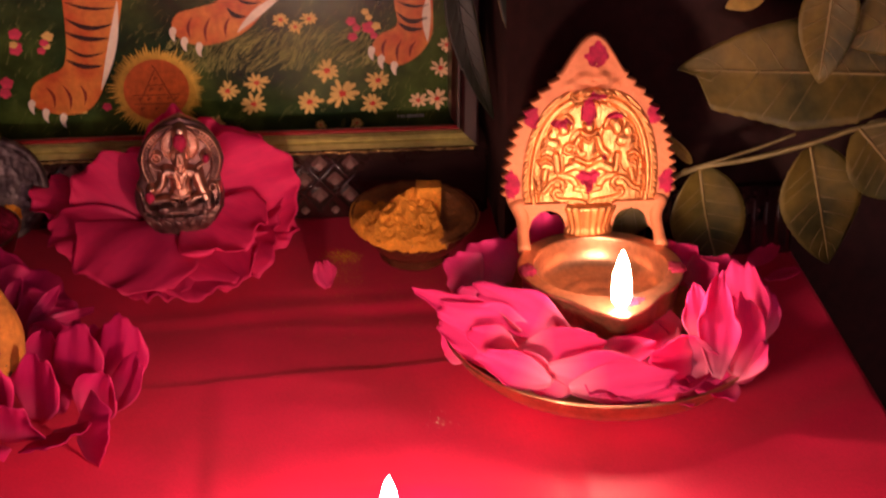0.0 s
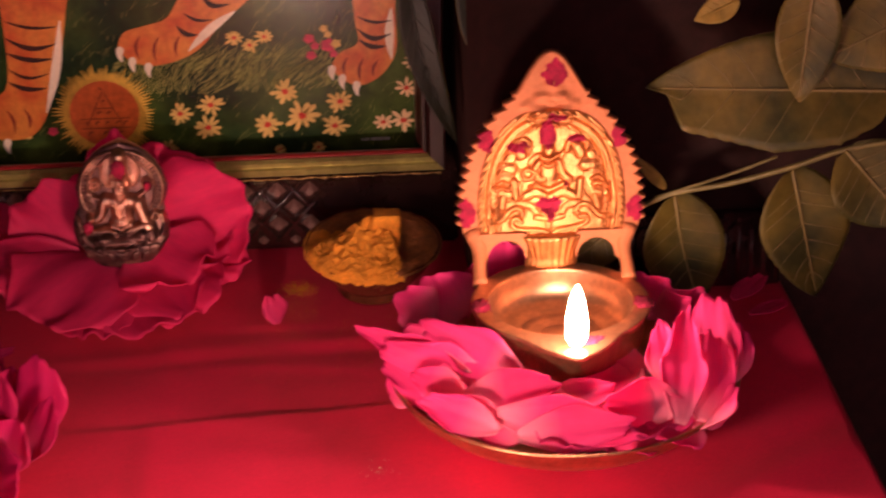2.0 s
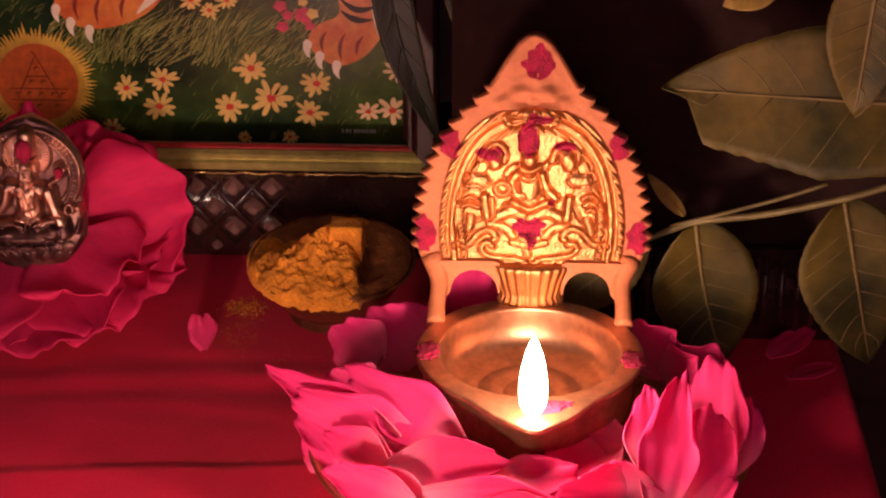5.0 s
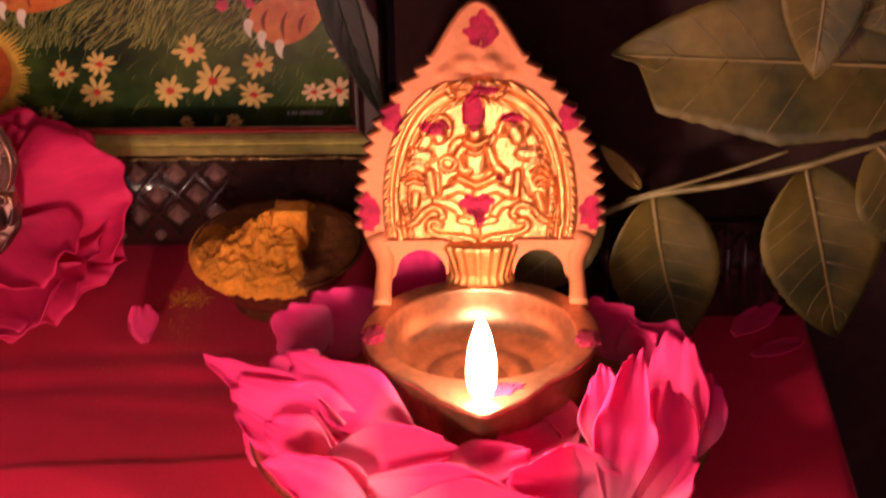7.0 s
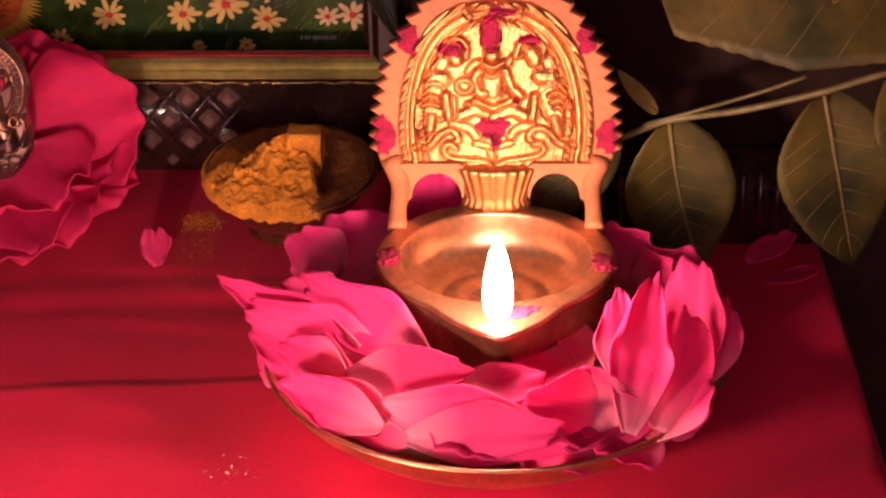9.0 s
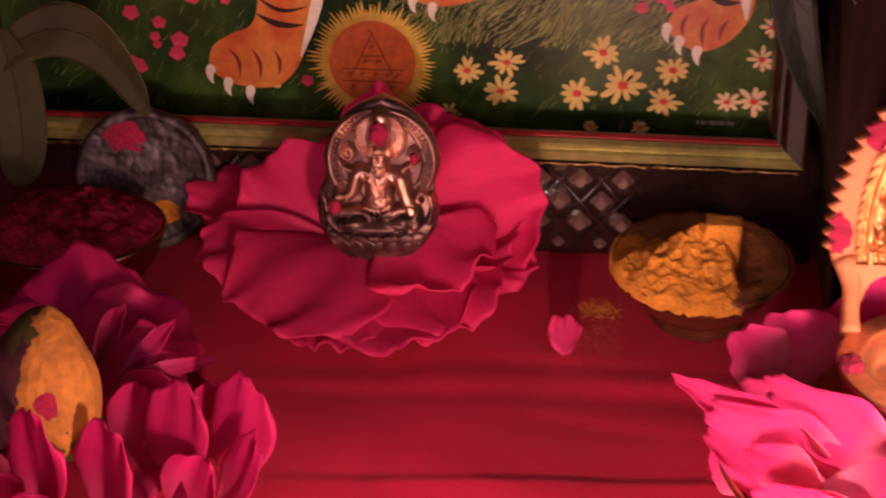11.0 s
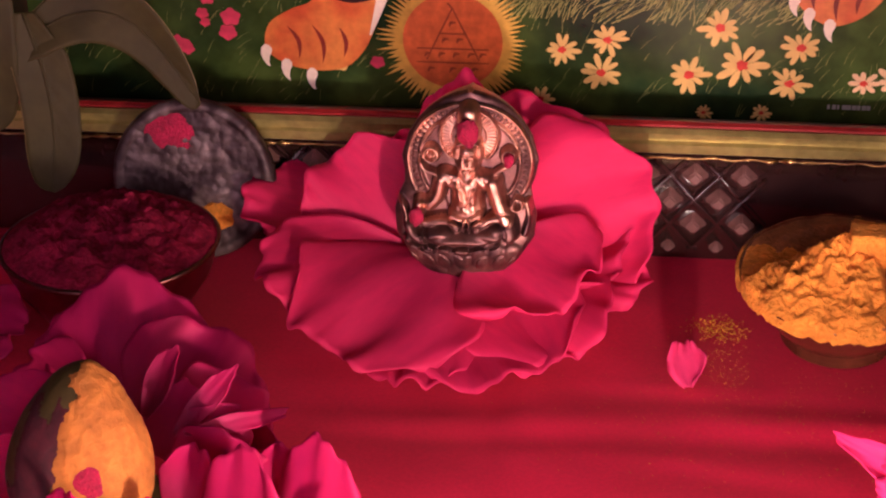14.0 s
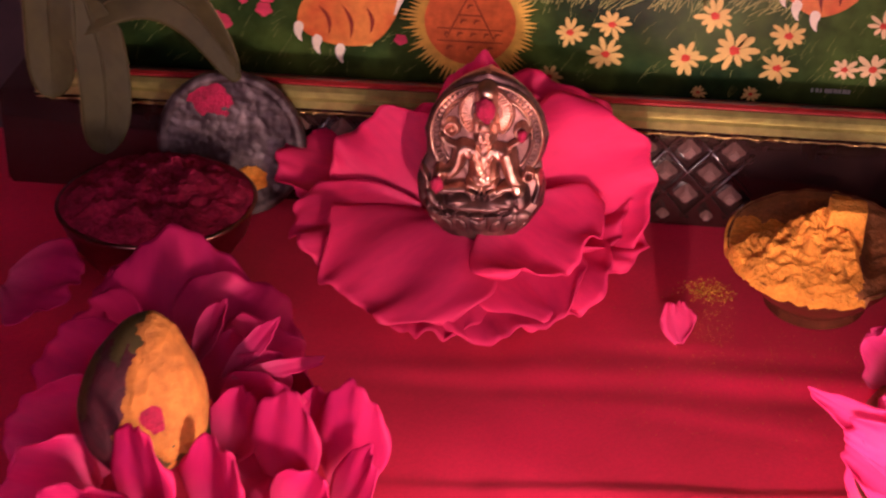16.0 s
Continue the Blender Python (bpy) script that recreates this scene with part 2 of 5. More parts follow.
def sheet(nu, nv, fn, thick=0.0):
    """A bent sheet from fn(u, v) -> place, u and v from 0 to 1; with thickness along its normals."""
    g = np.array([[fn(i / (nu - 1), j / (nv - 1)) for j in range(nv)] for i in range(nu)])
    if not thick:
        verts = g.reshape(-1, 3)
        faces = [(i * nv + j, (i + 1) * nv + j, (i + 1) * nv + j + 1, i * nv + j + 1) for i in range(nu - 1) for j in range(nv - 1)]
        return from_data(verts, faces)
    du, dv = np.gradient(g, axis=0), np.gradient(g, axis=1)
    nrm = np.cross(du, dv)
    nrm /= np.linalg.norm(nrm, axis=-1, keepdims=True) + 1e-9
    verts = np.concatenate([(g + nrm * thick / 2).reshape(-1, 3), (g - nrm * thick / 2).reshape(-1, 3)])
    k = nu * nv
    faces = []
    for i in range(nu - 1):
        for j in range(nv - 1):
            a, b, c, d = i * nv + j, (i + 1) * nv + j, (i + 1) * nv + j + 1, i * nv + j + 1
            faces += [(a, b, c, d), (k + d, k + c, k + b, k + a)]
    for i in range(nu - 1):
        for j in (0, nv - 1):
            a, b = i * nv + j, (i + 1) * nv + j
            faces.append((a, b, k + b, k + a))
    for j in range(nv - 1):
        for i in (0, nu - 1):
            a, b = i * nv + j, i * nv + j + 1
            faces.append((a, b, k + b, k + a))
    return from_data(verts, faces)


def lathe(profile, n=56, radius=None):
    """A turned body from (r, z) pairs; radius(angle, r, z) may bend it."""
    verts, faces = [], []
    for r, z in profile:
        for i in range(n):
            a = 2 * math.pi * i / n
            rr, zz = radius(a, r, z) if radius else (r, z)
            verts.append((rr * math.cos(a), rr * math.sin(a), zz))
    for k in range(len(profile) - 1):
        for i in range(n):
            j = (i + 1) % n
            faces.append((k * n + i, k * n + j, (k + 1) * n + j, (k + 1) * n + i))
    return from_data(verts, faces)


def tube(points, radii, n=8):
    """A tapered round rod through points."""
    pts = [Vector(p) for p in points]
    verts, faces = [], []
    for i, p in enumerate(pts):
        d = (pts[min(i + 1, len(pts) - 1)] - pts[max(i - 1, 0)]).normalized()
        side = d.orthogonal().normalized() if i == 0 else (side - d * side.dot(d)).normalized()
        up = d.cross(side)
        r = radii[i] if isinstance(radii, (list, tuple)) else radii
        for k in range(n):
            a = 2 * math.pi * k / n
            verts.append(p + (side * math.cos(a) + up * math.sin(a)) * r)
    for i in range(len(pts) - 1):
        for k in range(n):
            faces.append((i * n + k, i * n + (k + 1) % n, (i + 1) * n + (k + 1) % n, (i + 1) * n + k))
    faces += [tuple(range(n))[::-1], tuple(range((len(pts) - 1) * n, len(pts) * n))]
    return from_data(verts, faces)


def smooth_line(pts, n=20):
    """Points along a smooth curve through the given ones."""
    p = [Vector(q) for q in pts]
    p = [2 * p[0] - p[1]] + p + [2 * p[-1] - p[-2]]
    out = []
    for k in range(n):
        s = k / (n - 1) * (len(p) - 3)
        i = min(int(s), len(p) - 4)
        f = s - i
        a, b, c, d = p[i:i + 4]
        out.append(0.5 * ((2 * b) + (c - a) * f + (2 * a - 5 * b + 4 * c - d) * f * f + (3 * b - a - 3 * c + d) * f ** 3))
    return out


def block(x0, x1, y0, y1, z0, z1, bevel=0.0):
    bm = bmesh.new()
    bmesh.ops.create_cube(bm, size=1)
    for v in bm.verts:
        v.co = Vector(((x0 + x1) / 2 + v.co.x * (x1 - x0), (y0 + y1) / 2 + v.co.y * (y1 - y0), (z0 + z1) / 2 + v.co.z * (z1 - z0)))
    if bevel:
        bmesh.ops.bevel(bm, geom=bm.edges[:], offset=bevel, segments=2, affect="EDGES")
    return bm


def lump(rx, ry, rz, rough=0.08, freq=1.5, seed=0, sub=3):
    """A rounded, uneven lump."""
    bm = bmesh.new()
    bmesh.ops.create_icosphere(bm, subdivisions=sub, radius=1)
    for v in bm.verts:
        k = 1 + rough * noise.fractal(v.co * freq + Vector((seed * 7.3, 0, 0)), 1.0, 2.0, 3)
        v.co = Vector((v.co.x * rx, v.co.y * ry, v.co.z * rz)) * k
    return bm


def flat_shape(pts):
    """A thin flat shape in the x-z plane, facing -y, from its outline."""
    bm = bmesh.new()
    vs = [bm.verts.new((x, 0, z)) for x, z in pts]
    f = bm.faces.new(vs)
    bm.normal_update()
    bmesh.ops.triangulate(bm, faces=[f])
    return bm


def petal_mesh(L, W, cup=0.5, curl=0.5, ruffle=0.12, seed=0, point=0.0, thick=0.035, roll=0.0, nu=21, nv=37):
    """A rose petal: narrow foot at the origin, broad tip along +y, hollow side up."""
    ruffle *= min(1.0, W / 3.6)
    rng = random.Random(seed)
    ph = [rng.uniform(0, 6.3) for _ in range(6)]

    def fn(u, v):
        s = v * 2 - 1
        w = W / 2 * (0.22 + 0.78 * math.sin(min(1, u / 0.58) * math.pi / 2) ** 0.9)
        tip = max(0.0, (u - 0.55) / 0.45)
        w *= 1 - (0.16 + 0.35 * point) * tip * tip
        w *= 1 + 0.05 * math.sin(9 * u + ph[2] + (2 if s > 0 else 0)) * u
        edge = max(abs(s) ** 3, tip ** 2)
        wave = ruffle * edge * (math.sin(5.2 * s + ph[0] + 3 * u) + 0.5 * math.sin(11 * s + ph[1]) + 0.5 * math.sin(9 * u + ph[2] + 2 * s) + 0.5 * tip * math.sin(17 * s + ph[4]) + 0.3 * tip * math.sin(27 * s + ph[0]))
        crease = W * (0.045 * math.sin(3.1 * u + ph[3]) * math.sin(2.3 * s + ph[4]) + 0.016 * u * math.sin(8 * s + ph[5] + 2 * u))
        y = L * u * (1 - (0.30 + 0.2 * point) * abs(s) ** 2.4 * u) + L * tip * (0.03 * math.sin(6 * s + ph[1]) + 0.018 * math.sin(13 * s + ph[3])) + ruffle * 0.6 * edge * math.sin(7 * s + ph[5])
        z = -0.07 * W * abs(s) ** 5 * u + cup * (s * s) * (0.3 + 0.7 * u) * W / 4 + curl * L * 0.35 * u * u + wave + crease
        if roll and u > 0.7:
            k = (u - 0.7) / 0.3
            z -= roll * k * k * L * 0.25
            y -= abs(roll) * k * k * L * 0.1
        return (s * w, y, z)

    return sheet(nu, nv, fn, thick)


def petal_pose(x, y, z, heading, tilt, bank=0.0):
    """A petal's pose: heading in degrees from +x, tilt up, bank about its own length."""
    return (Matrix.Translation((x * CM, y * CM, z * CM)) @ Matrix.Rotation(radians(heading - 90), 4, "Z")
            @ Matrix.Rotation(radians(tilt), 4, "X") @ Matrix.Rotation(radians(bank), 4, "Y"))


FACES = {0: (0, -0.35, 1), 2: (-0.62, -1, 0.15), 1: (0, -1, 0.55), 3: (-0.75, -0.6, 0.45)}


def span_pose(fx, fy, fz, tx, ty, tz, face):
    """The pose of a petal from its foot to its tip, in centimetres, with its hollow side turned to FACES[face]; and its length."""
    d = Vector((tx - fx, ty - fy, tz - fz))
    L = d.length
    d.normalize()
    n = Vector(FACES[face])
    n = (n - d * n.dot(d)).normalized()
    m = Matrix((d.cross(n), d, n)).transposed().to_4x4()
    return Matrix.Translation((fx * CM, fy * CM, fz * CM)) @ m, L


def leaf(parent_name, base, tip, width, droop, facing, label, seed, teeth=16, group="", parent=None, bow=0.0, skin=None, strap=0, shade_cut=0.0):
    """A serrated rose leaf with a raised midrib and side veins. facing: where its upper side points."""
    rng = random.Random(seed)
    b, t = Vector(base), Vector(tip)
    d = (t - b)
    L = d.length
    d.normalize()
    n = Vector(facing)
    n = (n - d * n.dot(d)).normalized()
    s = d.cross(n)

    def place(u, v):
        sv = v * 2 - 1
        w = width / 2 * (math.sin(math.pi * min(1, u * 0.97 + 0.03) ** 0.82) ** 0.8 + 0.01)
        # Lower corner cut away to stand for the lamp plate's shadow on it.
        if shade_cut and sv < 0:
            w = width / 2 * float(np.interp(u, (0, 0.1, 0.25, 0.5, 0.86, 0.92, 1.0), (0.0, 0.6, 0.95, 1.1, shade_cut, 0.10, 0.0)))
        if strap:
            w = width / 2 * min(1.0, 0.35 + 2.6 * u) * max(0.0, 1 - u ** 9) ** 0.6
        w *= 1 - (0.012 if strap else 0.05) * ((u * teeth) % 1.0) * (0.6 + 0.4 * math.sin(seed + 37 * int(u * teeth)))
        fold = abs(sv) * w * 0.16
        wav = 0.05 * width * math.sin(7 * u + seed) * sv
        vein = 0.018 * math.sin((u * 9 - abs(sv) * 2.2) * 6.28) * (1 - abs(sv))
        p = d * (L * u) + s * (sv * w) + n * (fold + wav + vein - droop * u * u * L) + s * (bow * L * math.sin(math.pi * u))
        return p

    par = parent or thing(parent_name, *base, label, "leaf", group)
    blade = part("blade", sheet(teeth * 4 + 1, 13, place, 0.04), skin or LEAF, par)
    rib = [place(k / 12 * 0.96, 0.5) + n * 0.035 for k in range(13)]
    part("midrib", tube(rib, [(0.06 if skin else 0.075) - 0.05 * k / 12 for k in range(13)], 6), skin or VEIN, par, "raised midrib")
    rim_line = [place(k / 30, 1.0 if seed % 2 else 0.0) for k in range(31)]
    part("pale_edge", tube(rim_line, 0.015, 5), VEIN, par, "thin pale leaf edge")
    for k in range(1, 1 if strap else 7):
        for side in (-1, 1):
            u0 = (k + rng.uniform(-0.16, 0.16)) / 7.5
            line = [place(min(0.97, u0 + 0.13 * q), 0.5 + side * 0.44 * q) + n * 0.022 for q in (0, 0.33, 0.66, 1)]
            part("side_vein", tube(line, [0.022, 0.018, 0.014, 0.008], 5), skin or VEIN, par)
    return par


# ---- the room: dark walls, floor, table ----
def setting(name, bm, material, label):
    ob = single(name, bm, material, 0, 0, 0, label, "", kind="structure", smooth=False)
    return ob


setting("floor", block(-160, 160, -200, 62, -80, -75), FLOOR, "dark stone floor in shadow")
setting("wall_north", block(-160, 160, 40, 48, -75, 180), WALL, "dark maroon painted wall")
# Unseen doorway, added so the world light reaches the table as fill.
for nm, x0, x1, z0, z1 in (("wall_south_1", -160, -85, -75, 180), ("wall_south_2", 65, 160, -75, 180), ("wall_south_3", -85, 65, 140, 180)):
    setting(nm, block(x0, x1, -200, -192, z0, z1), WALL, "dark maroon wall beside an added doorway that lets in fill light")
setting("wall_west", block(-160, -152, -192, 40, -75, 180), WALL, "dark maroon painted wall")
setting("wall_east", block(152, 160, -192, 40, -75, 180), WALL, "dark maroon painted wall")
setting("ceiling", block(-160, 160, -200, 62, 180, 186), WALL, "dark ceiling out of the light")

EDGE = 9.35
table = thing("table", -22, -8, -75, "dark wooden table under a red cloth", "table")
part("tabletop", block(-34, EDGE + 21.2, -30, 15.5, 71, 74.2, 0.4), TABLE, table)
for lx in (-31, EDGE + 18.5):
    for ly in (-27, 12):
        part("leg", block(lx - 2, lx + 2, ly - 2, ly + 2, 0, 71, 0.3), TABLE, table)


def cloth_height(x, y):
    """Soft folds and pressed creases of the satin."""
    z = 0.05 * noise.noise(Vector((x * 0.11, y * 0.16, 0.3))) + 0.02 * noise.noise(Vector((x * 0.4, y * 0.5, 2.0)))
    # creases pressed into the cloth across and along
    for yc, slope, deep, wide in ((3.5, 0.03, 0.08, 0.6), (1.9, -0.03, 0.03, 0.4), (-9.5, 0.01, 0.06, 0.5), (5.6, -0.06, 0.04, 0.4)):
        d = (y - yc - slope * (x + 9) - 0.9 * noise.noise(Vector((x * 0.12, yc, 1)))) / wide
        z += deep * (math.exp(-(d - 0.9) ** 2) - math.exp(-d * d)) * max(0.0, 0.45 + 1.5 * noise.noise(Vector((x * 0.16, yc * 3, 7)))) * (0.5 + 0.5 * math.tanh((x + 24) / 6)) * (0.5 - 0.5 * math.tanh((x + 2) / 4))
    # one long sharp fold line
    d = y + 0.62 - 0.10 * (x + 9) - 0.25 * noise.noise(Vector((x * 0.2, 5, 1)))
    z += 0.10 * math.exp(min(d, 0.0) / 0.9) * 0.5 * (1 - math.tanh(d / 0.10)) * (0.5 + 0.5 * math.tanh((x + 16) / 2.5)) * (0.5 - 0.5 * math.tanh((x + 3.2) / 1.2))
    for xc, deep, wide in ((-14.3, 0.13, 0.4), (-2.0, 0.10, 0.35), (-8.0, 0.05, 0.4)):
        d = (x - xc - 0.03 * y) / wide
        z += deep * (math.exp(-(d - 0.9) ** 2) - math.exp(-d * d)) * max(0.0, 0.6 + noise.noise(Vector((xc, y * 0.15, 3))))
    for yc, xc, deep in ((-6, 6, 0.10), (-2.5, 7.5, 0.06)):
        d = (y - yc - 0.55 * (x - xc)) / 0.9
        z += deep * math.exp(-d * d) * (0.5 + 0.5 * math.tanh((x - 3) / 1.5))
    return z - 0.05


def cloth_sheet():
    xs = [-58 + 0.4 * i for i in range(170)]
    ys = [-38 + 0.18 * j for j in range(301)]
    xs = [x for x in xs if x < EDGE - 0.5] + [EDGE - 0.45, EDGE - 0.2]
    verts, faces = [], []
    drop = [(0.0, -0.05), (0.12, -0.25), (0.2, -0.7), (0.25, -1.5), (0.3, -3.5), (0.4, -8), (0.5, -16)]
    m = len(xs) + len(drop)
    for y in ys:
        sag = 0.3 * noise.noise(Vector((y * 0.1, 3, 0)))
        for x in xs:
            verts.append((x, y, cloth_height(x, y)))
        for dx, dz in drop:
            verts.append((EDGE + dx + sag * 0.5 + (0.25 * math.sin(y * 0.5) * min(1, -dz / 6)), y, dz))
    for j in range(len(ys) - 1):
        for i in range(m - 1):
            faces.append((j * m + i, j * m + i + 1, (j + 1) * m + i + 1, (j + 1) * m + i))
    return from_data(verts, faces)


cloth = single("tablecloth", cloth_sheet(), CLOTH, 0, 0, 0, "red satin cloth with pressed creases covering the table", "tablecloth")

# Added stand-in block: darkens the background behind the lamp.
dark_block = thing("cabinet", 14, 16, -75, "near-black block added behind the lamp to keep the background dark", "cabinet")
part("body", block(-16.4, 22, -8.2, 14, 0, 130, 0.4), BACKDROP, dark_block)
part("top", block(-16.8, 22.4, -8.6, 14.4, 130, 133, 0.4), BACKDROP, dark_block)

ribbed = thing("ribbed_box", 6.2, 7.3, 0, "low black lacquered box with upright ribs, in shadow", "box")
part("body", block(-3.3, 3.0, -0.15, 0.45, 0, 3.0, 0.08), LACQUER, ribbed)
for k in range(13):
    part("rib", block(-3.2 + 0.5 * k, -2.98 + 0.5 * k, -0.30, -0.155, 0.1, 2.9, 0.04), LACQUER, ribbed)

# ---- the framed print behind ----
PX0, PX1, PZ0, PZ1, PY = -29.3, -3.05, 2.6, 36.0, 14.1
frame_thing = thing("picture_frame", (PX0 + PX1) / 2, 12, 3.2, "framed devotional print in a red and pale gold moulding", "picture")
FX, FY, FZ = (PX0 + PX1) / 2, 12, 3.2


def moulding(p0, p1, inward, name, prof, material, label=""):
    """A straight moulding between two corners in the frame's plane, mitred. prof: (distance inward, depth) pairs."""
    (x0, z0), (x1, z1) = p0, p1
    d = Vector((x1 - x0, 0, z1 - z0)).normalized()
    w = Vector((inward[0], 0, inward[1]))
    verts, faces = [], []
    for (a, dep) in prof:
        verts.append(Vector((x0, 0, z0)) + d * a + w * a + Vector((0, dep, 0)))
        verts.append(Vector((x1, 0, z1)) - d * a + w * a + Vector((0, dep, 0)))
    for k in range(len(prof)):
        j = (k + 1) % len(prof)
        faces.append((2 * k, 2 * k + 1, 2 * j + 1, 2 * j))
    verts = [v - Vector((FX, FY, FZ)) for v in verts]
    return part(name, from_data(verts, faces), material, frame_thing, label, smooth=False)


OUT = [(0.0, 12.15), (0.08, 12.0), (0.34, 11.95), (0.40, 12.06), (0.62, 12.0), (0.72, 12.15), (0.72, 14.6), (0.0, 14.6)]
INN = [(0.723, 12.25), (0.80, 12.12), (0.90, 12.12), (0.96, 12.35), (1.10, 12.55), (1.10, 14.02), (0.723, 14.02)]
B0, B1 = (PX0, 3.2), (PX1, 3.2)
T0, T1 = (PX0, PZ1), (PX1, PZ1)
moulding(B0, B1, (0, 1), "bottom_rail", [(a, min(d, 12.3)) for a, d in OUT], GOLD, "pale gold outer moulding")
moulding(B0, B1, (0, 1), "bottom_lip", [(0.05, 12.304), (0.73, 12.304), (0.75, 12.16), (0.82, 12.16), (0.88, 12.26), (0.84, 12.5), (0.74, 12.6), (0.2, 14.02), (0.05, 14.02)], REDWOOD, "glossy red inner moulding")
SIDE = [(0.0, 12.15), (0.1, 12.0), (0.6, 12.0), (0.72, 12.15), (0.72, 14.6), (0.0, 14.6)]
for a, b, w, nm in ((B0, T0, (1, 0), "side"), (B1, T1, (-1, 0), "side"), (T0, T1, (0, -1), "top")):
    moulding(a, b, w, nm + "_rail", SIDE, DARKWOOD)
    moulding(a, b, w, nm + "_lip", INN, DARKWOOD)
# a rope of small gilt beads along the lower edge
rng_bead = random.Random(4)
rope = [(-13.0 + 0.09 * k, -0.02 + 0.05 * noise.noise(Vector((k * 0.21, 0, 0))), -0.04 + 0.05 * noise.noise(Vector((k * 0.17, 3, 0)))) for k in range(289)]
part("beaded_edge", tube(rope, [0.02 + 0.07 * abs(math.sin(k * 0.55)) * rng_bead.uniform(0.2, 1.0) * max(0.0, 0.5 + 1.4 * noise.noise(Vector((k * 0.06, 9, 0)))) for k in range(289)], 7), GILT, frame_thing, "worn gilt bead edge")


def on_print(name, bm, material, x, z, lift, parent, label=""):
    return part(name, bm, material, parent, label, pose((x - FX) * CM, (PY - lift - FY) * CM, (z - FZ) * CM), smooth=False)


meadow = part("print", block(PX0 + 0.73 - FX, PX1 - 0.73 - FX, PY - FY, 14.5 - FY, 3.3 - FZ, PZ1 - 0.8 - FZ), MEADOW, frame_thing, "printed green meadow", smooth=False)


def strokes(count, box, seed, length, wide, lean):
    """Fine printed blades of grass in tufts, in one sheet."""
    rng = random.Random(seed)
    verts, faces = [], []
    x0, x1, z0, z1 = box
    for _ in range(count):
        x, z = rng.uniform(x0, x1), rng.uniform(z0, z1)
        L, a = length * rng.uniform(0.5, 1.2), radians(lean + 16 * math.sin(x * 1.7 + z) + rng.gauss(0, 9))
        n = len(verts)
        bend = rng.uniform(0.05, 0.35) * L
        for k in (0, 0.5, 1):
            cx, cz = x + math.cos(a) * L * k + bend * k * k, z + math.sin(a) * L * k - 0.15 * L * k * k
            ww = wide * (1 - 0.85 * k)
            verts += [(cx - math.sin(a) * ww, 0, cz + math.cos(a) * ww), (cx + math.sin(a) * ww, 0, cz - math.cos(a) * ww)]
        faces += [(n, n + 1, n + 3, n + 2), (n + 2, n + 3, n + 5, n + 4)]
    return from_data(verts, faces)


g1 = on_print("grass", strokes(560, (-16.0, -6.9, 6.0, 7.5), 3, 0.95, 0.015, 62), GRASS, 0, 0, 0.004, frame_thing, "fine printed grass blades")
g2 = on_print("grass", strokes(900, (-28, -4.2, 3.4, 14.0), 5, 0.5, 0.006, 70), GRASS, 0, 0, 0.003, frame_thing, "fine printed grass blades")
for g in (g1, g2):
    g["kind"] = "stuff"


def daisy(x, z, r, seed, material=None, petals=10):
    rng = random.Random(seed)
    verts, faces = [], []
    for k in range(petals):
        a = 2 * math.pi * k / petals + rng.uniform(-0.12, 0.12)
        L = r * rng.uniform(0.74, 1.12)
        w = r * rng.uniform(0.13, 0.18)
        c, s = math.cos(a), math.sin(a)
        n = len(verts)
        for d, h in ((0.12, 0.25), (0.5, 1.0), (0.85, 0.9), (1.0, 0.35)):
            for sd in (-1, 1):
                verts.append((c * L * d - s * w * h * sd, 0, (s * L * d + c * w * h * sd) * 0.9))
        for q in range(3):
            faces.append((n + 2 * q, n + 2 * q + 1, n + 2 * q + 3, n + 2 * q + 2))
    f = on_print("flower", from_data(verts, faces), material or DAISY, x, z, 0.008 + 0.0006 * (seed % 5), frame_thing, "printed cream daisy")
    eye = flat_shape([(r * (0.23 + 0.05 * math.sin(2.4 * t + seed)) * math.cos(t * 0.628), r * (0.2 + 0.04 * math.sin(3.1 * t + seed)) * math.sin(t * 0.628)) for t in range(10)])
    part("flower_eye", eye, DAISY_EYE, f, "red centre", pose(0, -0.00004, 0), smooth=False)


DAISIES = [(-13.44, 5.25, 0.50), (-12.21, 5.57, 0.52), (-12.37, 4.62, 0.56), (-9.25, 6.01, 0.60), (-8.62, 4.96, 0.72), (-10.02, 4.64, 0.60),
           (-7.10, 5.51, 0.56), (-7.34, 4.48, 0.56), (-11.11, 8.32, 0.40), (-10.52, 7.99, 0.36), (-9.94, 8.32, 0.36), (-14.01, 3.79, 0.42), (-8.04, 3.60, 0.30), (-9.58, 3.56, 0.26)]
for i, (x, z, r) in enumerate(DAISIES):
    daisy(x, z, r, i + 1)
for i, (x, z, r) in enumerate([(-4.45, 5.97, 0.50), (-4.6, 4.60, 0.55), (-5.4, 4.55, 0.45), (-4.2, 7.0, 0.4)]):
    daisy(x, z, r, i + 31, DAISY_PALE, 8)
rngp = random.Random(8)
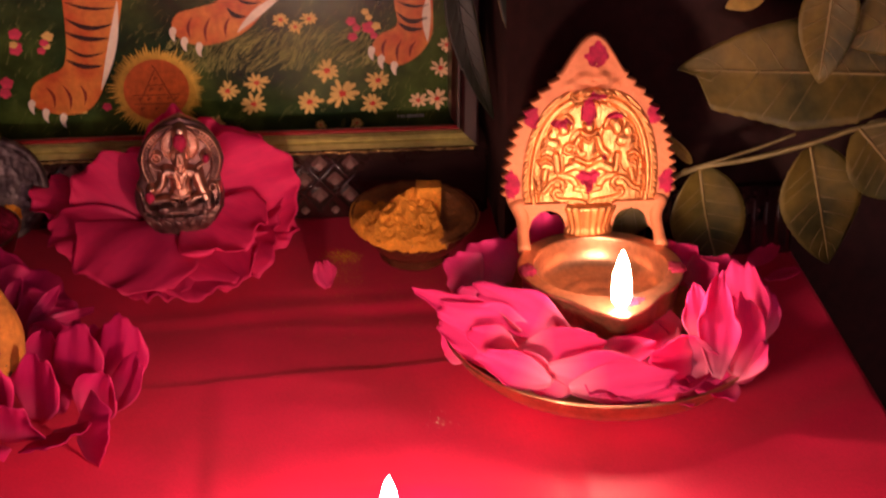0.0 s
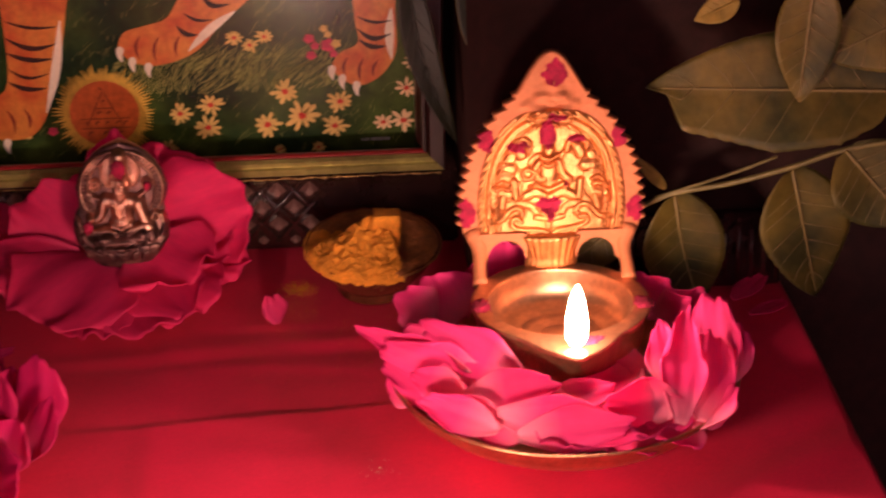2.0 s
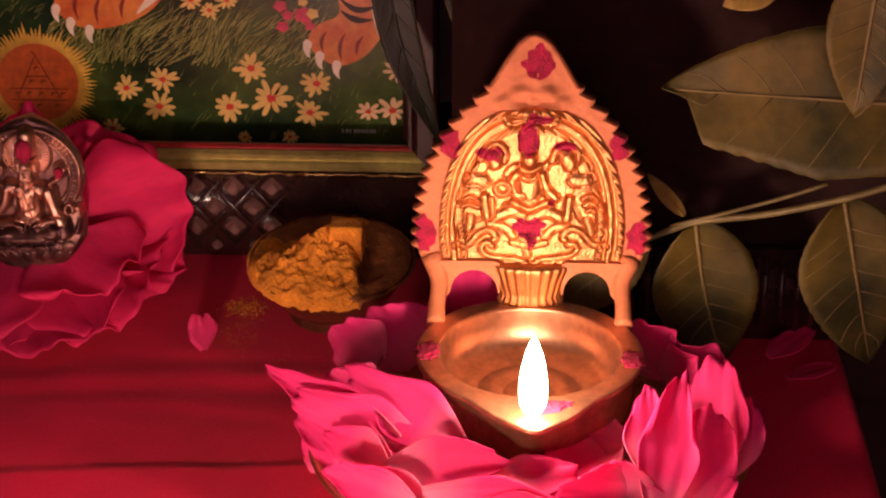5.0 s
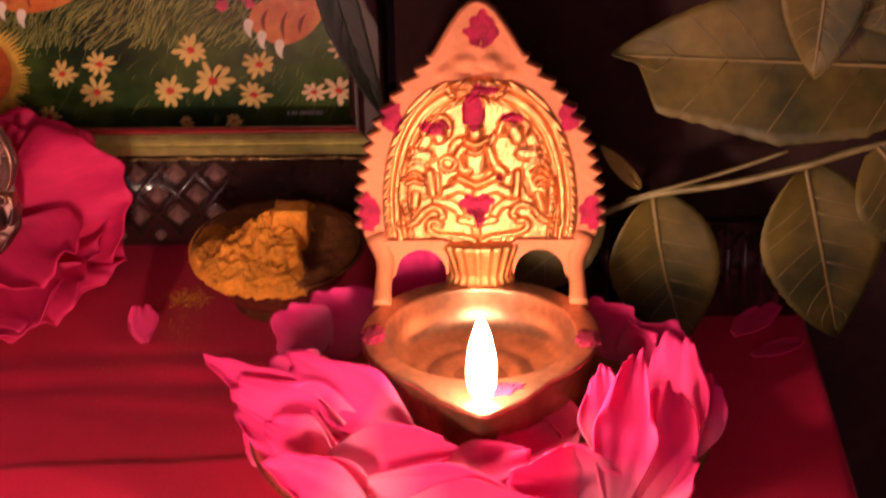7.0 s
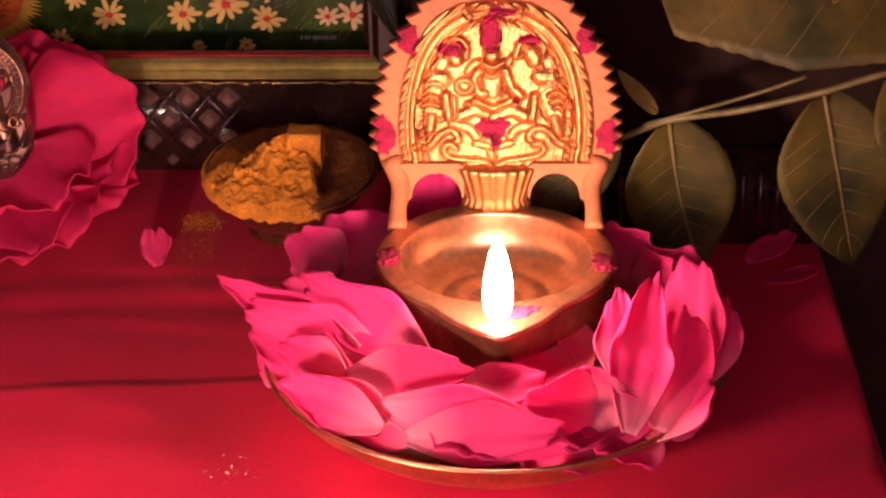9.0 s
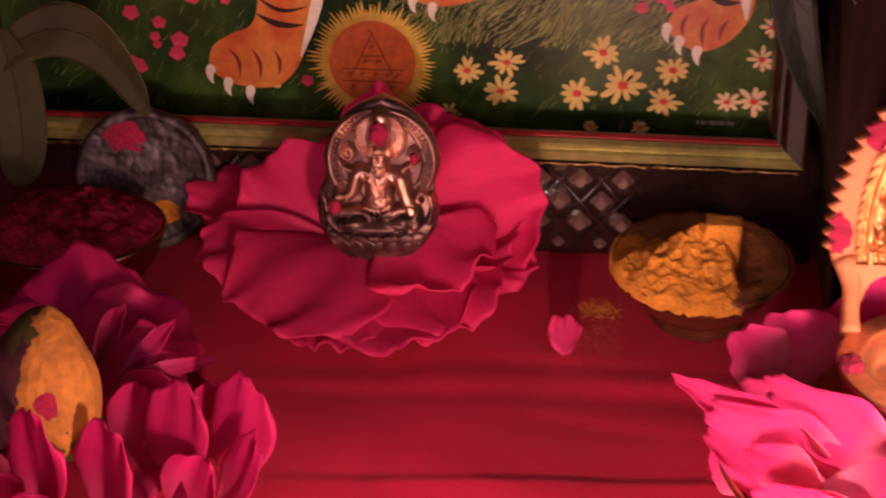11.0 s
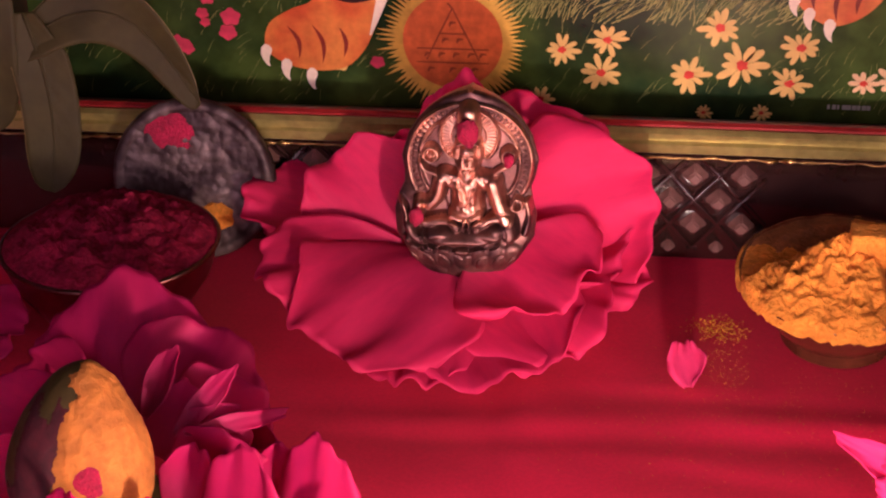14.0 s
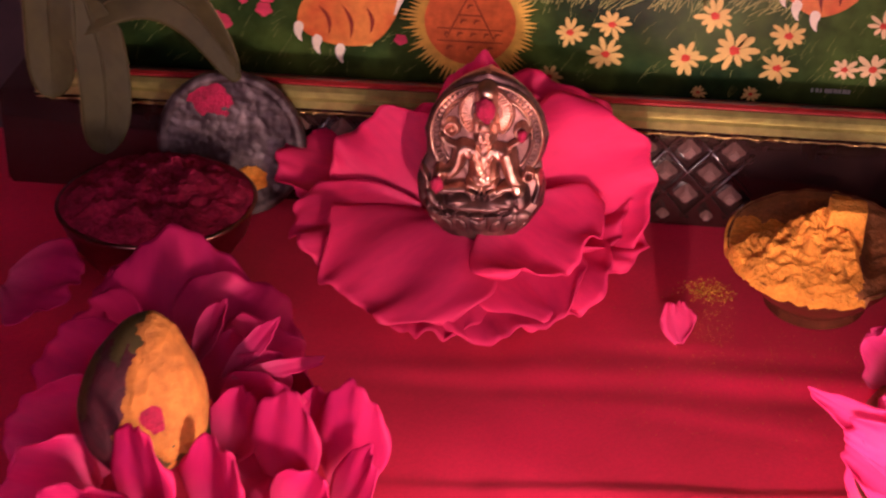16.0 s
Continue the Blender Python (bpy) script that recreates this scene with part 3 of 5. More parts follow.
for cx, cz, cnt in ((-7.8, 7.75, 9), (-21.3, 7.6, 9), (-25.4, 5.5, 6), (-18.75, 4.7, 2), (-26.6, 8.2, 6), (-23.7, 5.0, 5), (-23.2, 6.2, 5)):
    for k in range(cnt):
        x, z, r = cx + rngp.gauss(0, 0.5), cz + rngp.gauss(0, 0.32), rngp.uniform(0.14, 0.28)
        a0 = rngp.uniform(0, 6.3)
        pts = [(r * (1 + 0.11 * math.sin(5 * q + a0)) * math.cos(q), r * 0.9 * (1 + 0.11 * math.sin(5 * q + a0)) * math.sin(q)) for q in [t * math.tau / 30 for t in range(30)]]
        on_print("bloom", flat_shape(pts), DAISY if k % 3 == 0 and cx > -22 else PINKBLOOM, x, z, 0.010 + 0.001 * k, frame_thing, "small printed pink bloom")


def wobble(pts, n=60):
    """A smooth closed outline through the points."""
    p = [Vector((x, 0, z)) for x, z in pts]
    k, out = len(p), []
    for i in range(n):
        s = i / n * k
        a = int(s)
        f = s - a
        q = [p[(a + d) % k] for d in (-1, 0, 1, 2)]
        v = 0.5 * (2 * q[1] + (q[2] - q[0]) * f + (2 * q[0] - 5 * q[1] + 4 * q[2] - q[3]) * f * f + (3 * q[1] - q[0] - 3 * q[2] + q[3]) * f ** 3)
        out.append((v.x, v.z))
    return out


def band(p0, p1, bow, wide, taper=0.2):
    """A curved stripe that thins to its ends."""
    (x0, z0), (x1, z1) = p0, p1
    dx, dz = x1 - x0, z1 - z0
    L = math.hypot(dx, dz)
    nx, nz = -dz / L, dx / L
    up, dn = [], []
    for k in range(11):
        f = k / 10
        h = wide / 2 * (taper + (1 - taper) * math.sin(math.pi * f))
        cx, cz = x0 + dx * f + nx * bow * math.sin(math.pi * f), z0 + dz * f + nz * bow * math.sin(math.pi * f)
        up.append((cx + nx * h, cz + nz * h))
        dn.append((cx - nx * h, cz - nz * h))
    return up + dn[::-1]


# plain orange striped forms of the print, with pale pointed ends
def form(outline, stripes, ends):
    cx, cz = outline[0]
    body = on_print("orange_form", flat_shape([(x - cx, z - cz) for x, z in wobble(outline, 80)]), TIGER, cx, cz, 0.013, frame_thing, "printed orange form with black stripes")
    for k, (x0, z0, x1, z1) in enumerate(stripes):
        part("stripe", flat_shape(band((x0 - cx, z0 - cz), (x1 - cx, z1 - cz), -0.30 if k % 2 else -0.16, 0.22 if k % 3 else 0.14)), STRIPE, body, "black stripe", pose(0, -0.00003, 0), smooth=False)
    for x, z in ends:
        claw = [(-0.05, 0.30), (-0.15, 0.20), (-0.17, 0.02), (-0.12, -0.16), (-0.02, -0.30), (0.08, -0.36), (0.05, -0.22), (0.07, -0.06), (0.13, 0.06), (0.14, 0.18), (0.06, 0.28)]
        part("pale_tip", flat_shape([(x - cx + p, z - cz + q) for p, q in claw]), CREAM, body, "pale pointed tip", pose(0, -0.00005, 0), smooth=False)
    return body


def fringe(body, cx, cz, p0, p1, bow):
    part("pale_fringe", flat_shape(band((p0[0] - cx, p0[1] - cz), (p1[0] - cx, p1[1] - cz), bow, 0.36, 0.15)), CREAM, body, "pale soft edge", pose(0, -0.00002, 0), smooth=False)


f1 = form([(-17.5, 9.6), (-17.75, 8.3), (-18.15, 7.0), (-18.6, 5.5), (-19.2, 4.65), (-20.0, 4.42), (-20.9, 4.55), (-21.55, 5.0), (-21.45, 5.75), (-20.8, 6.2), (-20.2, 6.5), (-19.95, 7.4), (-19.95, 9.6), (-20.0, 11.0), (-18.6, 11.6), (-17.3, 11.0)],
     [(-19.9, 9.35, -17.9, 9.05), (-19.9, 8.65, -18.0, 8.35), (-19.95, 8.05, -18.2, 7.75), (-20.0, 7.45, -18.4, 7.15), (-20.0, 6.85, -18.55, 6.55)],
     [(-21.55, 4.85), (-21.0, 4.45), (-20.3, 4.2)])
f2 = form([(-10.4, 10.0), (-11.5, 9.0), (-12.4, 8.0), (-13.3, 7.5), (-14.4, 7.3), (-15.2, 7.55), (-15.6, 8.1), (-15.35, 8.7), (-14.5, 8.95), (-13.7, 9.2), (-13.2, 9.9), (-12.5, 11.0), (-10.6, 11.2)],
     [(-13.0, 9.4, -11.9, 9.1), (-12.3, 10.2, -11.2, 9.7), (-13.3, 8.9, -12.5, 8.5)],
     [(-15.55, 7.85), (-15.1, 7.4), (-14.5, 7.15)])
f3 = form([(-6.35, 10.8), (-6.4, 9.0), (-6.3, 7.95), (-7.0, 7.55), (-7.35, 7.0), (-7.05, 6.5), (-6.4, 6.15), (-5.7, 6.35), (-5.15, 6.85), (-4.8, 7.6), (-4.8, 9.0), (-4.9, 10.8)],
     [(-6.3, 9.0, -4.95, 8.8), (-6.3, 8.5, -5.0, 8.25), (-6.25, 8.05, -5.2, 7.75)],
     [(-7.35, 6.75), (-6.95, 6.35), (-6.4, 6.05)])
fringe(f1, -17.5, 9.6, (-17.75, 9.3), (-18.65, 5.5), 0.12)
fringe(f2, -10.4, 10.0, (-11.0, 9.4), (-12.9, 7.85), -0.1)
fringe(f3, -6.35, 10.8, (-4.95, 9.3), (-5.0, 7.2), -0.08)
for body, cx, cz, lines in ((f1, -17.5, 9.6, ((-20.95, 5.7, -20.65, 4.75, 0.16), (-20.25, 5.75, -20.0, 4.65, 0.16), (-19.5, 5.7, -19.4, 4.85, 0.12))), (f2, -10.4, 10.0, ((-14.75, 8.55, -14.85, 7.6, -0.14), (-14.0, 8.5, -14.2, 7.45, -0.14), (-13.2, 8.5, -13.4, 7.65, -0.1))),
                            (f3, -6.35, 10.8, ((-6.7, 7.35, -6.85, 6.6, -0.12), (-6.1, 7.3, -6.25, 6.3, -0.12), (-5.5, 7.2, -5.75, 6.5, -0.1)))):
    for x0, z0, x1, z1, bow in lines:
        part("toe_line", flat_shape(band((x0 - cx, z0 - cz), (x1 - cx, z1 - cz), bow, 0.13, 0.1)), TOE, body, "dark red line", pose(0, -0.00004, 0), smooth=False)
# the sun medallion
MX, MZ = -16.4, 5.4
rays = []
rngr = random.Random(12)
for k in range(170):
    a = 2 * math.pi * k / 170
    r = rngr.uniform(1.74, 2.16) if k % 2 else rngr.uniform(1.52, 1.68)
    rays.append((r * math.cos(a), r * math.sin(a)))
sun = on_print("sun_ring", flat_shape(rays), SUNRAY, MX, MZ, 0.016, frame_thing, "printed yellow ray ring")
disc = part("sun_disc", flat_shape([(1.36 * math.cos(t * 0.1257), 1.36 * math.sin(t * 0.1257)) for t in range(50)]), SUNDISC, sun, "orange-red printed disc", pose(0, -0.00004, 0), smooth=False)
for p0, p1 in (((-0.72, -0.55), (0, 0.95)), ((0, 0.95), (0.72, -0.55)), ((-0.98, -0.62), (0.98, -0.62)), ((-0.98, -0.22), (0.98, -0.22)), ((-0.34, 0.22), (0.34, 0.22)), ((-0.12, 1.1), (0, 0.95))):
    part("line", flat_shape(band(p0, p1, 0.0, 0.05, 0.8)), SUNLINE, sun, "", pose(0, -0.00007, 0), smooth=False)
for x, z in ((0, 0.48), (-0.2, 0.0), (0.2, 0.0), (-0.68, -0.42), (-0.3, -0.42), (0.1, -0.42), (0.5, -0.42), (0.82, -0.42), (-0.6, -0.85), (0.0, -0.85), (0.6, -0.85)):
    part("print_bar", flat_shape(band((x - 0.09, z - 0.05), (x + 0.09, z + 0.06), 0.06, 0.09, 0.5)), SUNLINE, sun, "", pose(0, -0.00009, 0), smooth=False)
# an unreadable small line of print
for k, wd in enumerate((0.07, 0.1, 0.06, 0.14, 0.11, 0.12, 0.1, 0.12, 0.1)):
    on_print("print_bar", flat_shape([(0, 0), (wd, 0), (wd, 0.13), (0, 0.13)]), INK, -6.3 + 0.13 * k, 3.78, 0.01, frame_thing, "small pale line of print")

# ---- carved black plinth under the frame ----
plinth = thing("plinth", -16, 13.15, 0, "black lacquered plinth with a carved lattice band", "stand")
part("body", block(-14.5, 13.4, -0.9, 5.5, 0, 3.19, 0.12), LACQUER, plinth)


def lattice_bars():
    x0, x1, z0, z1 = -5.6, 8.2, 0.3, 3.08
    for sgn in (1, -1):
        for k in range(-6, 16):
            xa = -5.26 + 1.28 * k
            ends = []
            for q in range(41):
                z = z0 + (z1 - z0) * q / 40
                x = xa + sgn * (z - 1.83) * 0.89
                if x0 <= x <= x1:
                    ends.append((x, z))
            if len(ends) > 8:
                yield (ends[0], ends[len(ends) // 2], ends[-1])


for line in lattice_bars():
    part("lattice_bar", tube([(x, -0.93, z) for x, z in line], 0.075, 8), LACQUER, plinth)


def stud_mesh(half, high):
    """A four-sided stud standing on its point, with a flattened top."""
    bm = bmesh.new()
    bmesh.ops.create_cone(bm, cap_ends=True, segments=4, radius1=half, radius2=half * 0.40, depth=high)
    bmesh.ops.bevel(bm, geom=bm.edges[:], offset=0.04, segments=2, affect="EDGES")
    bmesh.ops.scale(bm, vec=(CM, CM, CM), verts=bm.verts)
    me = bpy.data.meshes.new("stud")
    bm.to_mesh(me)
    bm.free()
    finish(me, STUDS, False)
    return me


BIG_STUD, SMALL_STUD = stud_mesh(0.46, 0.34), stud_mesh(0.26, 0.2)
for k in range(11):
    for j, (dx, z, kind) in enumerate(((0.0, 1.11, BIG_STUD), (0.0, 2.55, BIG_STUD), (0.64, 1.83, BIG_STUD), (0.64, 0.42, SMALL_STUD))):
        x = -5.26 + 1.28 * k + dx
        if x < 8.0:
            st = new("stud", kind)
            st.parent = plinth
            st.matrix_basis = pose(x * CM, -0.0098, z * CM, 90, 0, 0)

# ---- the brass lamp with its arched back plate ----
LX, LY = 0.0, 0.0
lamp = thing("oil_lamp", LX, LY, 0.32, "brass oil lamp with an arched relief back plate, lit", "oil lamp")
Z0 = 0.32


def spout(a, r, z):
    d = abs((a - math.radians(272) + math.pi) % (2 * math.pi) - math.pi)
    k = max(0.0, 1 - d / 0.60) ** 1.25
    f = max(0.0, min(1.0, (z - 0.9) / 2.0))
    g = max(0.0, min(1.0, (r - 2.42) / 0.5)) if z > 2.9 else 1.0
    g = g if z < 2.9 or r > 2.42 else 0.0
    if r < 2.47 and z > 1.6:
        g = 0.0
    return (r + 1.2 * k * f * g * (r / 3.0), z + 0.05 * k * f * g)


part("bowl", lathe([(0, 0), (1.7, 0), (1.85, 0.12), (1.8, 0.32), (1.95, 0.5), (2.3, 0.8), (2.62, 1.3), (2.8, 2.0), (2.86, 2.7), (2.97, 2.90), (3.02, 2.96), (3.02, 3.05), (2.99, 3.085), (2.95, 3.09), (2.50, 3.09), (2.46, 3.085), (2.43, 3.06), (2.42, 3.0),
                    (2.40, 2.7), (2.34, 2.35), (2.18, 2.08), (1.95, 1.98), (1.5, 1.92), (1.42, 1.84), (1.34, 1.88), (0.75, 1.84), (0.7, 1.79), (0.64, 1.83), (0.0, 1.8)], 120, spout), BOWL, lamp, "turned brass oil bowl with a pouring lip")
part("wick", tube([(0.15, -1.7, 2.2), (0.1, -2.6, 2.95), (0.07, -3.3, 3.18), (0.06, -3.45, 3.34)], [0.12, 0.12, 0.11, 0.06], 8), WICK, lamp, "charred cotton wick")
for sx in (-1, 1):
    part("rim_mark", lump(0.30, 0.46, 0.05, 0.45, 2.5, 4 + sx, 4), KUMKUM, lamp, "kumkum smear on the rim", pose(sx * 2.72 * CM, -0.003 * (1 + 0.4 * sx), 3.10 * CM))
part("lip_mark", lump(0.62, 0.30, 0.04, 0.5, 2.8, 9, 4), KUMKUM, lamp, "kumkum smear by the wick", pose(0.55 * CM, -3.05 * CM, 3.09 * CM, 0, 0, 35))


def flame_body(h, r):
    prof = [(0.02, 0), (0.62, 0.05), (0.92, 0.14), (1.0, 0.28), (0.97, 0.44), (0.84, 0.6), (0.62, 0.76), (0.34, 0.90), (0.02, 1.0)]
    return lathe([(r * a, h * b) for a, b in prof], 20)


part("flame", flame_body(2.2, 0.35), FLAME_A, lamp, "bright oil flame", pose(0.08 * CM, -3.5 * CM, (3.52 - Z0) * CM))

PLATE = [(4.62, 3.02), (4.8, 3.08), (5.2, 3.2), (6.3, 3.1), (7.4, 2.84), (8.16, 2.5), (8.86, 2.02), (9.4, 1.48), (9.87, 1.12), (10.5, 0.76), (10.95, 0.46), (11.14, 0.24), (11.2, 0.05)]


def half_width(z):
    zs, ws = zip(*PLATE)
    w = float(np.interp(z, zs, ws))
    if 4.9 < z < 9.75:
        f = ((z - 4.9) / 0.36) % 1.0
        w += 0.25 * (1 - abs(2 * f - 1)) ** 1.1 - 0.09
    return w


def dist_stroke(X, Z, pts):
    d = np.full(X.shape, 9.0)
    for (x0, z0), (x1, z1) in zip(pts[:-1], pts[1:]):
        dx, dz = x1 - x0, z1 - z0
        t = np.clip(((X - x0) * dx + (Z - z0) * dz) / (dx * dx + dz * dz + 1e-9), 0, 1)
        d = np.minimum(d, np.hypot(X - x0 - t * dx, Z - z0 - t * dz))
    return d


def dome(d, r, h):
    return h * np.sqrt(np.clip(1 - (d / r) ** 3, 0, 1))


def curve2(pts, n=16):
    return [(v.x, v.z) for v in smooth_line([(x, 0, z) for x, z in pts], n)]


# strokes of the plain relief: points, radius, height
RELIEF = []


def stroke(pts, r, h):
    RELIEF.append((pts, r, h))


# folds of the seat and centre
stroke([(-0.42, 6.59), (-0.07, 6.47), (0.29, 6.58)], 0.09, 0.17)
stroke([(-0.53, 6.45), (-0.07, 6.24), (0.4, 6.46)], 0.09, 0.19)
stroke([(-0.71, 6.34), (-0.07, 6.06), (0.54, 6.35)], 0.10, 0.20)
stroke([(-0.99, 5.99), (-0.53, 6.17), (-0.14, 6.0)], 0.16, 0.19)
stroke([(0.81, 5.99), (0.38, 6.16), (0.0, 5.99)], 0.16, 0.19)
stroke([(-1.12, 5.78), (-0.72, 5.66), (-0.51, 5.42)], 0.10, 0.14)
stroke([(0.97, 5.76), (0.57, 5.64), (0.39, 5.41)], 0.10, 0.14)
stroke([(-0.09, 7.24), (-0.1, 6.74)], 0.31, 0.23)
stroke([(-0.41, 7.55), (-0.09, 7.4), (0.23, 7.54)], 0.06, 0.25)
stroke([(-0.47, 7.37), (-0.09, 7.16), (0.26, 7.38)], 0.06, 0.26)
stroke([(-0.09, 7.77), (-0.09, 7.7)], 0.21, 0.28)
stroke([(-0.11, 8.56), (-0.12, 8.07)], 0.24, 0.19)
stroke([(-0.43, 7.28), (-0.56, 7.04), (-0.45, 6.71), (-0.31, 6.65)], 0.11, 0.20)
stroke([(0.26, 7.29), (0.4, 6.85), (0.66, 6.59)], 0.11, 0.20)
stroke([(-0.99, 6.94), (-0.81, 7.04), (-0.62, 6.9), (-0.67, 6.71), (-0.85, 6.66), (-0.98, 6.77), (-0.99, 6.94)], 0.06, 0.17)
stroke([(-0.46, 7.51), (-0.61, 7.39), (-0.7, 7.25)], 0.09, 0.15)
stroke([(0.33, 7.46), (0.46, 7.65), (0.65, 7.69)], 0.09, 0.15)
# flanking form, west side
stroke([(-1.41, 7.69), (-1.26, 8.03), (-0.95, 8.15), (-0.74, 7.95), (-0.77, 7.65)], 0.08, 0.19)
stroke([(-1.08, 7.73), (-1.03, 7.59)], 0.19, 0.19)
stroke([(-1.4, 7.48), (-1.51, 7.33)], 0.16, 0.13)
stroke([(-1.68, 7.1), (-1.34, 7.05)], 0.20, 0.19)
stroke([(-1.65, 6.6), (-1.54, 6.25)], 0.40, 0.20)
stroke([(-1.29, 6.61), (-1.22, 5.99)], 0.11, 0.21)
stroke([(-1.96, 6.33), (-2.0, 5.83), (-1.91, 5.43)], 0.11, 0.19)
stroke([(-1.67, 5.98), (-1.72, 5.63)], 0.11, 0.17)
stroke([(-1.85, 6.53), (-1.69, 6.62), (-1.48, 6.52)], 0.05, 0.24)
stroke([(-1.89, 6.33), (-1.7, 6.4), (-1.46, 6.32)], 0.05, 0.24)
stroke([(-1.1, 6.52), (-1.06, 6.05)], 0.06, 0.14)
# flanking form, east side
stroke([(0.51, 7.69), (0.64, 8.01), (0.95, 8.13), (1.2, 7.95), (1.23, 7.7)], 0.08, 0.19)
stroke([(0.92, 7.76), (1.01, 7.57)], 0.19, 0.19)
stroke([(1.35, 7.53), (1.43, 7.3)], 0.14, 0.14)
stroke([(1.15, 7.11), (1.43, 7.09)], 0.20, 0.19)
stroke([(1.47, 6.57), (1.59, 6.22)], 0.40, 0.20)
stroke([(1.01, 6.57), (0.96, 5.97)], 0.11, 0.21)
stroke([(1.88, 6.33), (1.9, 5.79), (1.81, 5.39)], 0.11, 0.19)
stroke([(1.52, 5.95), (1.65, 5.55)], 0.11, 0.17)
stroke([(1.38, 6.61), (1.58, 6.72), (1.8, 6.58)], 0.05, 0.24)
stroke([(1.43, 6.42), (1.59, 6.51), (1.76, 6.4)], 0.05, 0.24)
stroke([(1.52, 6.26), (1.62, 6.32), (1.72, 6.23)], 0.05, 0.24)
# scrolls and foot
stroke([(-2.09, 5.19), (-1.73, 5.16), (-1.43, 5.51), (-1.14, 5.61), (-0.97, 5.37), (-1.12, 5.25)], 0.08, 0.15)
stroke([(2.03, 5.22), (1.67, 5.24), (1.37, 5.59), (1.06, 5.67), (0.86, 5.44), (1.01, 5.26)], 0.08, 0.15)
stroke([(-1.05, 5.12), (-1.25, 5.25), (-1.37, 5.03), (-1.17, 4.82), (-0.67, 4.77), (-0.27, 4.7), (-0.01, 4.52)], 0.08, 0.17)
stroke([(1.01, 5.21), (1.19, 5.23), (1.27, 5.05), (1.08, 4.89), (0.64, 4.79), (0.24, 4.73), (-0.01, 4.52)], 0.08, 0.17)
stroke([(-0.22, 5.41), (-0.08, 4.86)], 0.10, 0.14)
stroke([(-0.51, 5.24), (-0.08, 5.13)], 0.07, 0.12)
stroke([(0.39, 5.25), (-0.04, 5.13)], 0.07, 0.12)
stroke([(-0.74, 4.58), (0.64, 4.57)], 0.05, 0.09)
# rosette over the arch
stroke([(-0.79, 8.92), (-0.55, 8.71), (-0.24, 8.84)], 0.06, 0.10)
stroke([(0.1, 8.84), (0.42, 8.69), (0.67, 8.92)], 0.06, 0.10)
ARCH = [(2.10, 4.7), (2.18, 5.6), (2.08, 6.7), (1.78, 7.7), (1.25, 8.45), (0.6, 8.8), (0.0, 8.88)]


def plate_mesh(nz=310, nx=270):
    zs = np.linspace(4.62, 11.2, nz)
    hw = np.array([half_width(z) for z in zs])
    s = np.linspace(-1, 1, nx)
    X = s[None, :] * hw[:, None]
    Z = np.repeat(zs[:, None], nx, 1)
    H = np.zeros_like(X)
    arch = curve2(ARCH, 30)
    da = np.minimum(dist_stroke(X, Z, arch), dist_stroke(-X, Z, arch))
    ax, az = zip(*[(x, z) for x, z in arch])
    inside = np.abs(X) < np.interp(Z, az, ax, right=0)
    H += np.where(inside, -0.14, 0.0) * np.clip(da / 0.1, 0, 1)
    for off, h in ((0.0, 0.16),):
        H = np.maximum(H, dome(da, 0.10, h))
    ring = dome(np.abs(da - 0.27), 0.10, 0.12) * (0.75 + 0.25 * np.sin(Z * 26 + np.abs(X) * 26))
    H = np.maximum(H, np.where(Z > 4.75, ring, 0) * (~inside | (da > 0.0)))
    base = np.where(inside, -0.14, 0.0)
    for pts, r, h in RELIEF:
        c = curve2(pts, 14) if len(pts) > 2 else pts
        d = dist_stroke(X, Z, c)
        ground = np.where(inside, base, np.maximum(H, base)) if pts[0][1] > 8.98 else base
        H = np.where((d >= r) & (d < r + 0.035), np.minimum(H, ground - 0.012), H)
        H = np.where(d < r, np.maximum(H, ground + 0.015 + dome(d, r, h)), H)
    # soft swellings of the crest under the apex
    for x, z, r, h in ((-0.36, 9.1, 0.36, 0.2), (0.36, 9.1, 0.34, 0.2), (-0.7, 9.35, 0.3, 0.12), (0.66, 9.35, 0.3, 0.12), (-0.3, 9.62, 0.32, 0.18), (0.3, 9.62, 0.3, 0.18), (0.0, 9.4, 0.16, 0.1), (0.0, 9.95, 0.36, 0.1)):
        H += h * np.exp(-(((X - x) / r) ** 2 + ((Z - z) / (0.62 * r)) ** 2) ** 1.5) * ~inside
    H += 0.010 * np.sin(X * 31 + 3 * np.sin(Z * 17)) * np.sin(Z * 29 + 2 * np.sin(X * 13)) * inside
    H += 0.012 * np.sin(X * 7 + 2 * np.sin(Z * 5)) * np.sin(Z * 6 + np.sin(X * 4)) * ~inside
    edge = np.clip((1 - np.abs(s)[None, :]) * hw[:, None] / 0.12, 0, 1)
    H = H * edge - 0.10 * (1 - edge) ** 2
    front = np.stack([X, 2.78 - H + 0.02 * (Z - 4.6), Z - Z0], -1).reshape(-1, 3)
    back = np.stack([X, 3.12 + 0 * H + 0.02 * (Z - 4.6), Z - Z0], -1).reshape(-1, 3)
    verts = np.concatenate([front, back])
    k = nz * nx
    I, J = np.meshgrid(np.arange(nz - 1), np.arange(nx - 1), indexing="ij")
    a = (I * nx + J).ravel()
    f1 = np.stack([a, a + 1, a + nx + 1, a + nx], 1)
    f2 = f1[:, ::-1] + k
    rim = []
    for i in range(nz - 1):
        for j in (0, nx - 1):
            p = i * nx + j
            rim.append((p, p + nx, p + nx + k, p + k))
    for j in range(nx - 1):
        for i in (0, nz - 1):
            p = i * nx + j
            rim.append((p, p + 1, p + 1 + k, p + k))
    me = bpy.data.meshes.new("back_plate")
